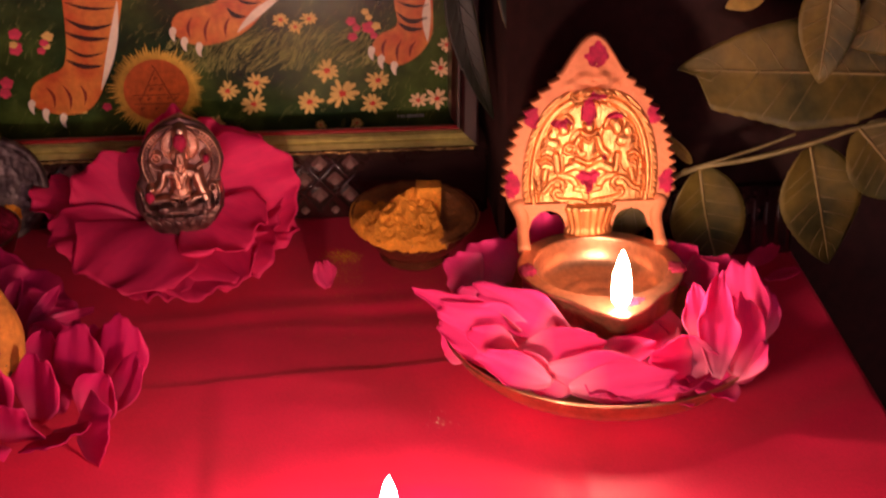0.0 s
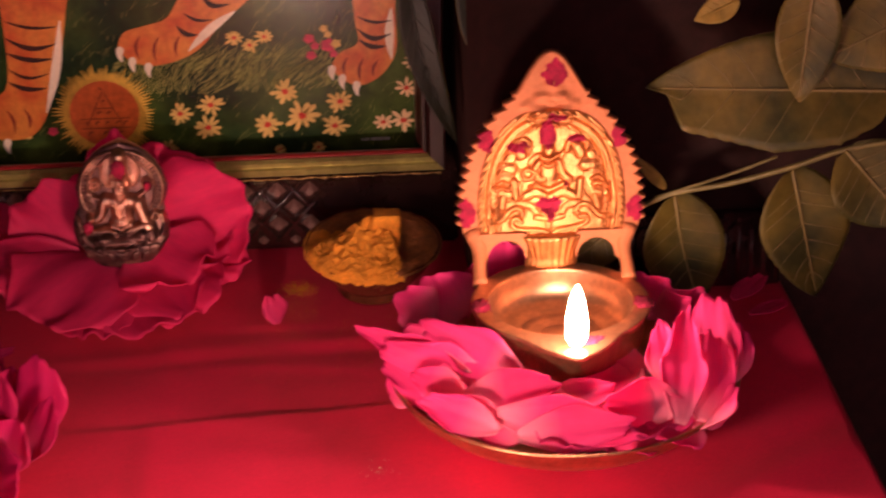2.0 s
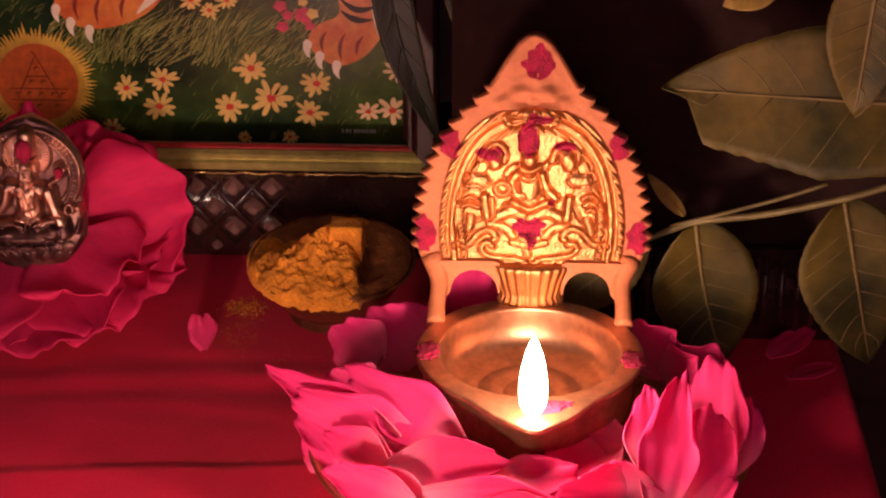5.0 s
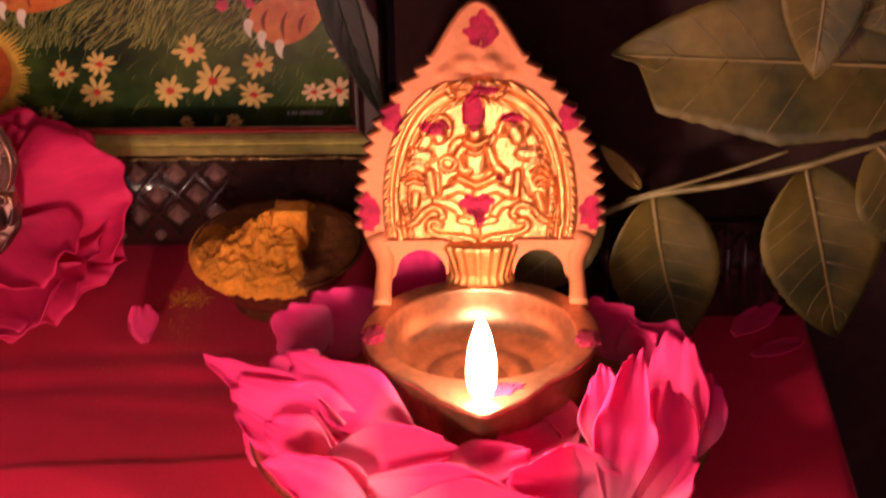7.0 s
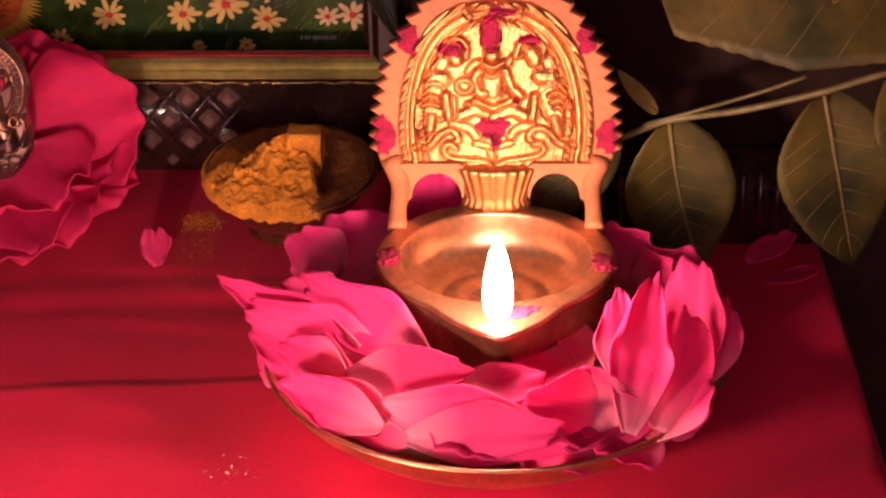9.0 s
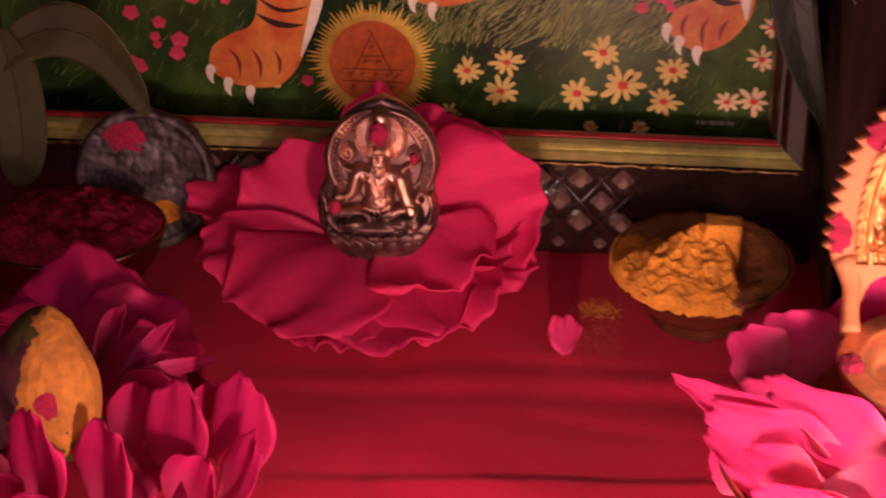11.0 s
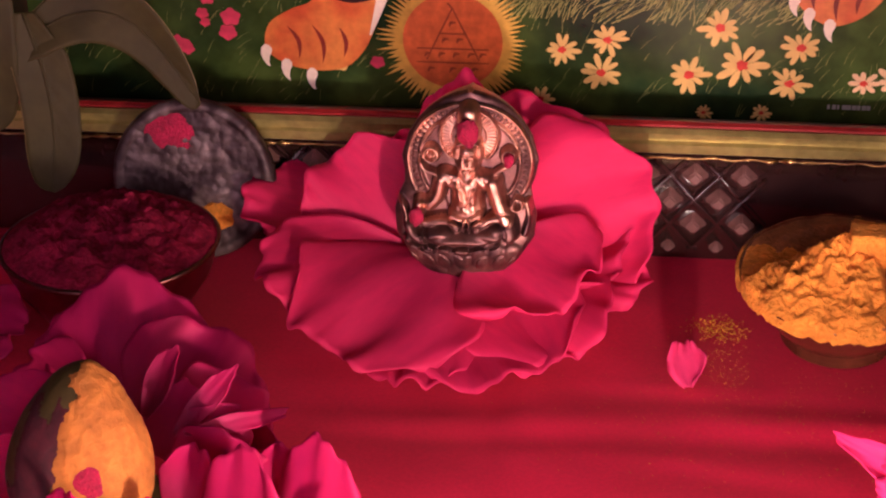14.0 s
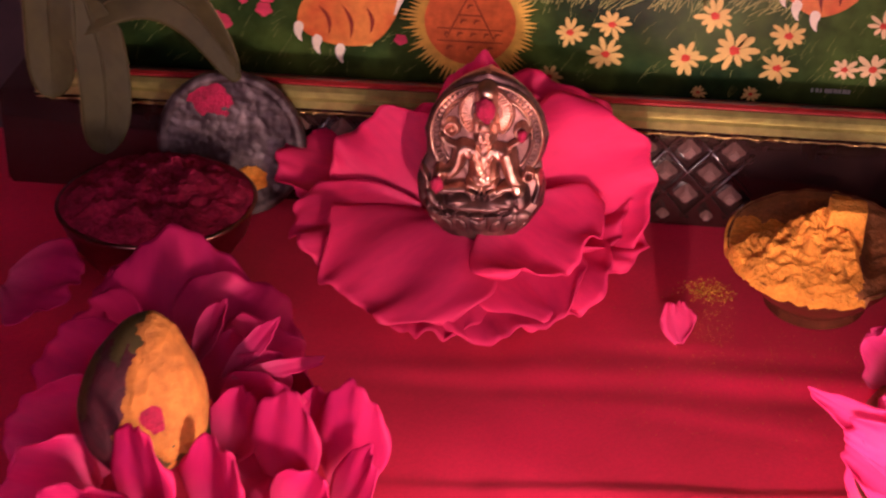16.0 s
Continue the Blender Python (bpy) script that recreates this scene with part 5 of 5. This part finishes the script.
def figure_mesh(nz=260, nx=200):
    zs = np.linspace(0.05, 4.95, nz)
    hw = np.interp(zs, [0.05, 0.3, 0.6, 1.16, 1.76, 2.2, 2.5, 3.2, 3.8, 4.2, 4.5, 4.75, 4.88, 4.95], [0.7, 1.08, 1.36, 1.72, 1.77, 1.66, 1.57, 1.69, 1.52, 1.27, 1.0, 0.66, 0.36, 0.08])
    cx = np.interp(zs, [0, 2.2, 2.8, 4.95], [0.0, 0.02, 0.13, 0.16])
    s = np.linspace(-1, 1, nx)
    X, Z = s[None, :] * hw[:, None] + cx[:, None], np.repeat(zs[:, None], nx, 1)
    H = np.zeros_like(X)
    # two halo rings with a row of beads between them, and the rayed disc behind the head
    U = X - 0.14
    R = np.hypot(U, Z - 3.15)
    turn = np.arctan2(U, Z - 3.15)
    ring = 0.12 * np.exp(-((R - 1.52) / 0.045) ** 2) + 0.11 * np.exp(-((R - 1.24) / 0.04) ** 2) + 0.09 * np.exp(-((R - 1.38) / 0.06) ** 2) * (0.5 + 0.5 * np.sin(turn * 62))
    H += np.where(Z > 2.35, ring, 0)
    R2 = np.hypot(U, Z - 3.86)
    rays = 0.10 + 0.07 * np.sin(np.arctan2(U, Z - 3.86) * 44)
    H = np.where((Z > 3.3) & (R2 < 0.74), np.where(R2 > 0.68, 0.2, np.where(R2 > 0.42, rays, 0.06)), H)
    for pts, r, h, mir in FIG:
        c = curve2(pts, 12) if len(pts) > 2 else pts
        d = dist_stroke(X, Z, c)
        if mir:
            d = np.minimum(d, dist_stroke(-X, Z, c))
        H = np.where((d >= r) & (d < r + 0.03), np.minimum(H, 0.8 * h), H)
        H = np.maximum(H, dome(d, r, h) * (0.86 + 0.14 * np.cos(d / r * 1.5)))
    fold = 0.022 * np.sin(26 * (Z + 0.25 * X * X)) * ((Z > 1.1) & (Z < 1.75) & (np.abs(X) < 1.0)) + 0.015 * np.sin(30 * X + 9 * Z) * ((Z > 2.0) & (Z < 2.8) & (np.abs(U) < 0.6))
    H += fold
    for _ in range(2):
        H = (H + np.roll(H, 1, 0) + np.roll(H, -1, 0) + np.roll(H, 1, 1) + np.roll(H, -1, 1)) / 5
    worn = H
    H = H + 0.20 * np.exp(-((Z - 0.95) / 0.7) ** 2)
    edge = np.clip((1 - np.abs(s)[None, :]) / 0.10, 0, 1) ** 0.5
    Y0 = -0.25 * np.sqrt(np.clip(1 - s[None, :] ** 2, 0, 1))
    front = np.stack([X, Y0 - H * edge, Z], -1).reshape(-1, 3)
    back = np.stack([X, 0.45 * np.sqrt(np.clip(1 - s[None, :] ** 2, 0, 1)) + 0 * Z + 0.05, Z], -1).reshape(-1, 3)
    k = nz * nx
    I, J = np.meshgrid(np.arange(nz - 1), np.arange(nx - 1), indexing="ij")
    a = (I * nx + J).ravel()
    f1 = np.stack([a, a + 1, a + nx + 1, a + nx], 1)
    rim = [(i * nx + j, (i + 1) * nx + j, (i + 1) * nx + j + k, i * nx + j + k) for i in range(nz - 1) for j in (0, nx - 1)]
    rim += [(i * nx + j, i * nx + j + 1, i * nx + j + 1 + k, i * nx + j + k) for j in range(nx - 1) for i in (0, nz - 1)]
    bm = from_data(np.concatenate([front, back]).tolist(), np.concatenate([f1, f1[:, ::-1] + k, np.array(rim)]).tolist())
    # rubbed bright on its raised forms, tarnished on the ground; shade round the seat coloured in too
    rub = worn - 0.07 + 0.05 * np.sin(X * 3.1 + 1.3) * np.sin(Z * 2.7) - 0.55 * np.clip((2.0 - Z) / 0.45, 0, 1)
    bright = (rub > 0)[:-1, :-1].ravel()
    bm.faces.ensure_lookup_table()
    for q in range(len(f1)):
        bm.faces[q].material_index = 0 if bright[q] else 1
    return bm


statue = single("figurine", figure_mesh(), SILVER, -15.42, 8.1, 1.5, "tarnished silver figurine with a round halo seated on a rose", "figurine", rx=-4)
statue.data.materials.append(TARNISH_SHADE)
for x, y, z, rx, rz, sd, nm in ((-15.25, 7.55, 5.68, 0.25, 0.36, 1, "kumkum_dab"), (-16.53, 7.42, 3.46, 0.17, 0.24, 2, "kumkum_dab"), (-14.28, 7.66, 4.94, 0.13, 0.18, 3, "kumkum_dab")):
    single(nm, lump(rx, 0.16, rz, 0.3, 2.0, sd, 3), KUMKUM, x, y, z, "dab of red kumkum paste on the figurine", "kumkum")

# ---- single petal on the cloth ----
ob = part("rose_petal", petal_mesh(1.15, 0.95, 0.9, 0.1, 0.4, 71), PETAL_SMALL, None, "", span_pose(-9.75, 5.5, 0.16, -9.9, 6.4, 0.95, 1)[0])
tagged(ob, "single curled pink petal lying on the cloth", "petal")
ob = part("rose_petal", petal_mesh(1.9, 1.1, 0.5, 0.1, 0.06, 72), ROSE, None, "", petal_pose(7.2, 5.8, 0.15, 40, 8, 0))
tagged(ob, "red petal fragment near the table edge", "petal")
ob = part("rose_petal", petal_mesh(1.6, 0.9, 0.5, 0.1, 0.06, 73), ROSE, None, "", petal_pose(7.6, 4.6, 0.12, 20, 4, 0))
tagged(ob, "red petal fragment near the table edge", "petal")
ob = part("rose_petal", petal_mesh(1.8, 0.9, 0.5, 0.0, 0.06, 74), PETAL, None, "", span_pose(-3.3, 5.0, 0.9, -4.9, 4.8, 1.25, 1)[0])
tagged(ob, "pink petal lying behind the dish", "petal")
ob = part("rose_petal", petal_mesh(2.9, 2.7, 0.4, 0.05, 0.08, 75), PETAL, None, "", span_pose(-1.6, 4.5, 0.8, -1.65, 4.35, 3.6, 1)[0])
tagged(ob, "pink petal standing behind the lamp", "petal")

# ---- second rose with the painted seed ----
rose2 = thing("rose", -21.2, -1.4, 0.05, "loose deep pink rose opened flat on the cloth", "rose")


def left(*row):
    rose_petal(rose2, ROSE_SHADED, *row)


left(-22.3, 1.2, 1.0, -22.80, 3.6, 3.70, 3.9, 1, -0.08, 0.10, 0.03)
left(-22.9, 1.4, 0.9, -24.4, 3.6, 2.5, 3.0, 1, -0.10, 0.40, 0.06)
left(-21.5, 0.7, 1.1, -20.0, 2.5, 2.8, 3.9, 1, -0.10, 0.10, 0.04)
left(-21.2, 0.3, 1.2, -18.9, 0.9, 1.9, 3.0, 1, -0.05, 0.15, 0.04)
left(-20.8, 0.2, 0.9, -18.5, -0.4, 1.2, 2.8, 0, 0.00, 0.35, 0.06)
left(-21.4, -0.2, 2.2, -20.8, 0.6, 3.55, 0.8, 2, 0.05, 0.90, 0.05)
left(-21.0, -0.5, 1.4, -20.35, 0.2, 2.9, 1.6, 2, 0.05, 0.90, 0.05)
left(-20.6, -0.8, 2.2, -19.4, 0.2, 3.35, 0.6, 2, 0.08, 0.90, 0.05)
left(-20.4, -0.9, 1.6, -19.2, -0.3, 2.6, 1.6, 1, 0.05, 0.60, 0.05)
left(-20.3, -1.1, 2.5, -18.2, -0.4, 2.74, 0.42, 1, 0.00, 0.80, 0.03)
left(-20.6, -1.6, 1.0, -18.6, -1.4, 2.2, 2.6, 2, 0.00, 0.50, 0.06)
left(-20.2, -2.4, 1.0, -19.7, -2.0, 2.8, 1.6, 2, 0.00, 0.60, 0.05)
left(-18.8, -3.3, 0.7, -18.55, -3.0, 3.45, 2.1, 2, -0.10, 0.15, 0.04)
left(-18.5, -2.0, 0.8, -17.9, -1.6, 2.6, 1.8, 2, 0.00, 0.30, 0.05)
left(-17.5, -2.7, 0.6, -17.05, -2.4, 3.4, 2.2, 2, -0.10, 0.15, 0.04)
left(-17.5, -3.8, 0.5, -16.5, -3.6, 2.5, 1.5, 3, 0.00, 0.50, 0.06)
left(-18.4, -4.3, 0.5, -17.6, -4.3, 2.2, 1.9, 2, 0.00, 0.50, 0.06)
left(-18.6, -5.0, 0.5, -17.4, -6.2, 1.3, 2.6, 3, 0.00, 0.40, 0.06)
left(-22.7, -0.4, 0.9, -25.6, 0.6, 1.5, 3.4, 3, 0.00, 0.35, 0.06)
left(-22.9, -2.2, 0.8, -25.4, -2.4, 1.7, 3.4, 3, 0.00, 0.35, 0.06)
left(-22.8, 0.8, 0.8, -25.2, 2.6, 1.5, 3.2, 3, 0.00, 0.35, 0.06)
left(-22.9, -3.8, 0.8, -24.8, -4.6, 1.7, 3.0, 3, 0.00, 0.35, 0.06)
left(-28.1, 5.2, 0.8, -25.8, 4.2, 1.4, 3.0, 0, 0.00, 0.35)
left(-21.4, -4.9, 0.8, -21.35, -5.3, 3.85, 2.0, 2, -0.12, 0.40, 0.06)
left(-20.0, -4.7, 0.8, -19.75, -5.0, 3.4, 2.1, 2, -0.12, 0.40, 0.06)
left(-20.9, -5.7, 0.7, -20.6, -7.0, 2.6, 2.6, 1, -0.10, 0.40, 0.06)
left(-22.4, -5.2, 0.7, -23.0, -6.2, 2.7, 2.4, 1, -0.10, 0.40, 0.06)
left(-19.6, -5.4, 0.6, -18.8, -7.2, 1.4, 2.6, 0, 0.00, 0.40, 0.06)
left(-22.0, -5.8, 0.6, -22.2, -8.0, 1.3, 3.0, 0, 0.00, 0.40, 0.06)
left(-20.2, -3.2, 0.9, -19.0, -2.8, 1.2, 2.6, 0, 0.00, 0.40, 0.06)
part("calyx", lump(1.0, 1.0, 0.4, 0.1, 1.5, 5), STEM, rose2, "green rose base", pose(-0.6 * CM, 0.6 * CM, 0.4 * CM))


def seed_body():
    bm = bmesh.new()
    bmesh.ops.create_uvsphere(bm, u_segments=40, v_segments=28, radius=1)
    for v in bm.verts:
        z = v.co.z
        k = 1.0 - 0.22 * z - 0.10 * z * z
        n = 1 + 0.02 * noise.fractal(v.co * 2.5, 1.0, 2.0, 3)
        v.co = Vector((v.co.x * 1.55 * k * n, v.co.y * 1.35 * k * n, z * 2.05 * n))
    return bm


def crust(cond, lift, seed):
    """The part of the seed's skin that is covered, lifted off a little, with a ragged border."""
    bm = bmesh.new()
    bmesh.ops.create_uvsphere(bm, u_segments=190, v_segments=130, radius=1)
    dead = []
    for v in bm.verts:
        p = v.co.copy()
        z = p.z
        k = 1.0 - 0.22 * z - 0.10 * z * z
        n = 1 + 0.02 * noise.fractal(p * 2.5, 1.0, 2.0, 3)
        r = cond(p, 0.24 * noise.fractal(p * 3.6 + Vector((seed, 0, 0)), 0.8, 2.0, 5))
        if r < 0:
            dead.append(v)
        v.co = Vector((p.x * 1.55 * k * n, p.y * 1.35 * k * n, z * 2.05 * n)) * (1 + lift * min(1, max(0, r) * 6) + 0.006)
    bmesh.ops.delete(bm, geom=dead, context="VERTS")
    return bm


seed_thing = thing("painted_seed", -21.78, -3.3, 1.32, "dark oval seed half covered with turmeric and a kumkum dot", "seed")
SM = pose(0, 0, 2.05 * CM, -14, 4, 0) @ Matrix.Diagonal((0.92, 0.92, 0.94, 1))
part("husk", seed_body(), SHELL, seed_thing, "", SM)
part("turmeric_coat", crust(lambda p, n: min(p.x + 0.17 + 0.7 * n - 0.12 * p.z, 0.35 - p.y + 0.4 * n, p.z + 0.62 + n), 0.02, 1), PASTE_SHADED, seed_thing, "orange turmeric paste", SM)
part("kumkum_dot", crust(lambda p, n: 0.27 - math.dist((p.x, p.z), (0.36, -0.04)) + 0.3 * n if p.y < 0 else -1, 0.03, 2), KUMKUM, seed_thing, "round kumkum dot", SM)
part("kumkum_smear", crust(lambda p, n: min(0.34 - abs(p.x + 0.42 - 0.12 * p.z) + 0.5 * n, 0.6 - p.z + n) if p.y < 0.1 else -1, 0.010, 3), KUMKUM_DARK, seed_thing, "kumkum smear", SM)

# ---- silver coin leaning on the frame, kumkum cup ----
coin = thing("silver_coin", -23.05, 11.1, 0.28, "tarnished silver coin leaning on the frame, with kumkum", "coin")
CMAT = pose(0, 0, 2.15 * CM, 80, 0, 0)


def coin_face(u, v):
    """The worn front of the coin, with a raised rim and blurred relief."""
    x, y = 2.15 * (2 * u - 1), 2.15 * (2 * v - 1)
    k = max(abs(x), abs(y)) / max(1e-6, math.hypot(x, y))
    x, y = x * k, y * k
    r = math.hypot(x, y)
    q = Vector((x, y, 3.0))
    h = 0.12 + 0.07 * math.exp(-((r - 2.05) / 0.08) ** 2) + 0.05 * max(0.0, noise.fractal(q * 1.6, 0.8, 2.0, 6)) + 0.03 * noise.noise(q * 5)
    return (x, y, h if r < 2.14 else 0.0)


part("disc", sheet(90, 90, coin_face, 0.2), COIN, coin, "", CMAT)
part("kumkum_dab", lump(0.85, 0.12, 0.6, 0.2, 1.3, 21, 4), KUMKUM, coin, "red kumkum dab", pose(-0.55 * CM, 0.08 * CM, 3.5 * CM, -10, 0, 0))
part("turmeric_dab", lump(0.48, 0.12, 0.38, 0.35, 2.0, 22, 3), TURMERIC, coin, "orange turmeric dab", pose(0.62 * CM, -0.40 * CM, 1.25 * CM, -10, 0, 0))

kcup = thing("kumkum_cup", -24.4, 7.6, 0.0, "dark steel cup filled with dark red kumkum powder", "cup")
part("cup", lathe([(0, 0), (1.4, 0), (1.5, 0.15), (1.9, 0.6), (2.5, 1.5), (2.72, 2.2), (2.8, 2.32), (2.72, 2.38), (2.6, 2.25), (2.3, 1.5), (0, 1.2)], 72), STEEL, kcup)


def kheap(u, v):
    a, r = v * 2 * math.pi, u * 2.74
    x, y = r * math.cos(a), r * math.sin(a)
    return (x, y, 2.33 + 0.85 * (1 - u * u) + 0.28 * (1 - u ** 4) * noise.fractal(Vector((x * 1.3, y * 1.3, 4)), 0.7, 2.0, 6))


part("powder", sheet(60, 150, kheap), KUMKUM_DEEP, kcup, "dark red kumkum powder, crumbly")

# ---- rose leaves on a stem beside the lamp ----
stem = thing("leafy_twig", 4.66, 5.05, 4.9, "green rose twig with toothed leaves leaning behind the lamp", "twig")


def local(p):
    return (p[0] - 4.66, p[1] - 5.05, p[2] - 4.9)


part("stem", tube([local(p) for p in smooth_line([(3.2, 5.3, 4.15), (4.66, 5.05, 4.9), (6.6, 4.5, 5.45), (8.6, 3.85, 6.25), (10.7, 3.6, 7.0), (14.5, 3.2, 7.6)], 24)], 0.10, 8), STEM, stem)
part("side_stem", tube([local(p) for p in smooth_line([(4.0, 5.1, 4.75), (5.4, 4.9, 5.25), (7.0, 4.6, 5.9), (8.2, 4.4, 6.45)], 12)], 0.06, 8), STEM, stem)


def leaflet(name, base, tip, width, droop, facing, label, seed, bow=0.0, skin=None, strap=0, shade_cut=0.0):
    par = thing(name, *base, label, "leaf", "rose leaves")
    return leaf(name, base, tip, width, droop, facing, label, seed, parent=par, bow=bow, skin=skin, strap=strap, shade_cut=shade_cut)


leaflet("leaf", (4.7, 5.0, 4.85), (5.75, 4.6, 0.5), 3.05, 0.02, (0.1, -1, 0.35), "dull green toothed rose leaf hanging from its stem", 1, 0.03)
leaflet("leaf", (8.62, 3.85, 6.15), (9.75, 3.5, 1.3), 3.3, 0.02, (0.15, -1, 0.3), "dull green toothed rose leaf hanging from its stem", 2)
leaflet("leaf", (12.2, 3.4, 9.1), (3.45, 4.2, 9.3), 4.0, 0.02, (0.05, -1, 0.45), "broad dull green rose leaf lying sideways", 3, 0.0, None, 0, 0.74)
leaflet("leaf", (8.9, 3.6, 13.2), (8.55, 3.3, 8.9), 2.2, 0.02, (-0.2, -1, 0.2), "narrow dull green rose leaf pointing down", 4)
leaflet("leaf", (4.35, 5.0, 5.15), (3.25, 5.0, 6.4), 0.45, 0.02, (-0.3, -1, 0.3), "small young green leaflet at the node", 5, 0.0, LEAF_YOUNG)
leaflet("leaf", (10.4, 3.6, 6.9), (12.6, 2.6, 4.4), 3.2, 0.03, (-0.1, -1, 0.4), "dull green toothed rose leaf at the stem end", 6)
leaflet("leaf", (3.3, 5.4, 4.1), (0.5, 5.1, 1.8), 1.8, 0.02, (0.0, -1, 0.4), "green rose leaf behind the lamp", 9)
leaflet("leaf", (6.3, 3.4, 12.6), (4.9, 3.6, 11.85), 0.9, 0.02, (0, -1, 0.3), "small yellowing rose leaf", 7, 0.0, LEAF_YOUNG)
leaflet("leaf", (13.5, 3.2, 12.5), (9.4, 3.4, 10.4), 3.2, 0.03, (0.0, -1, 0.3), "dull green rose leaf in shade", 8)

# ---- leaves hanging over the print ----
leaflet("leaf", (-26.6, 9.4, 7.7), (-26.25, 9.0, 2.9), 1.45, 0.01, (0.35, -1, 0.1), "olive leaf drooping before the print", 11, -0.06, LEAF_DARK, 1)
leaflet("leaf", (-27.6, 9.2, 6.2), (-22.3, 9.5, 5.3), 1.6, 0.01, (0.1, -1, 0.25), "olive leaf arching before the print", 12, -0.36, LEAF_DARK, 1)
leaflet("leaf", (-27.4, 9.1, 9.2), (-27.5, 8.8, 4.6), 1.4, 0.04, (0.3, -1, 0.1), "olive leaf drooping before the print", 13, 0.0, LEAF_DARK, 1)
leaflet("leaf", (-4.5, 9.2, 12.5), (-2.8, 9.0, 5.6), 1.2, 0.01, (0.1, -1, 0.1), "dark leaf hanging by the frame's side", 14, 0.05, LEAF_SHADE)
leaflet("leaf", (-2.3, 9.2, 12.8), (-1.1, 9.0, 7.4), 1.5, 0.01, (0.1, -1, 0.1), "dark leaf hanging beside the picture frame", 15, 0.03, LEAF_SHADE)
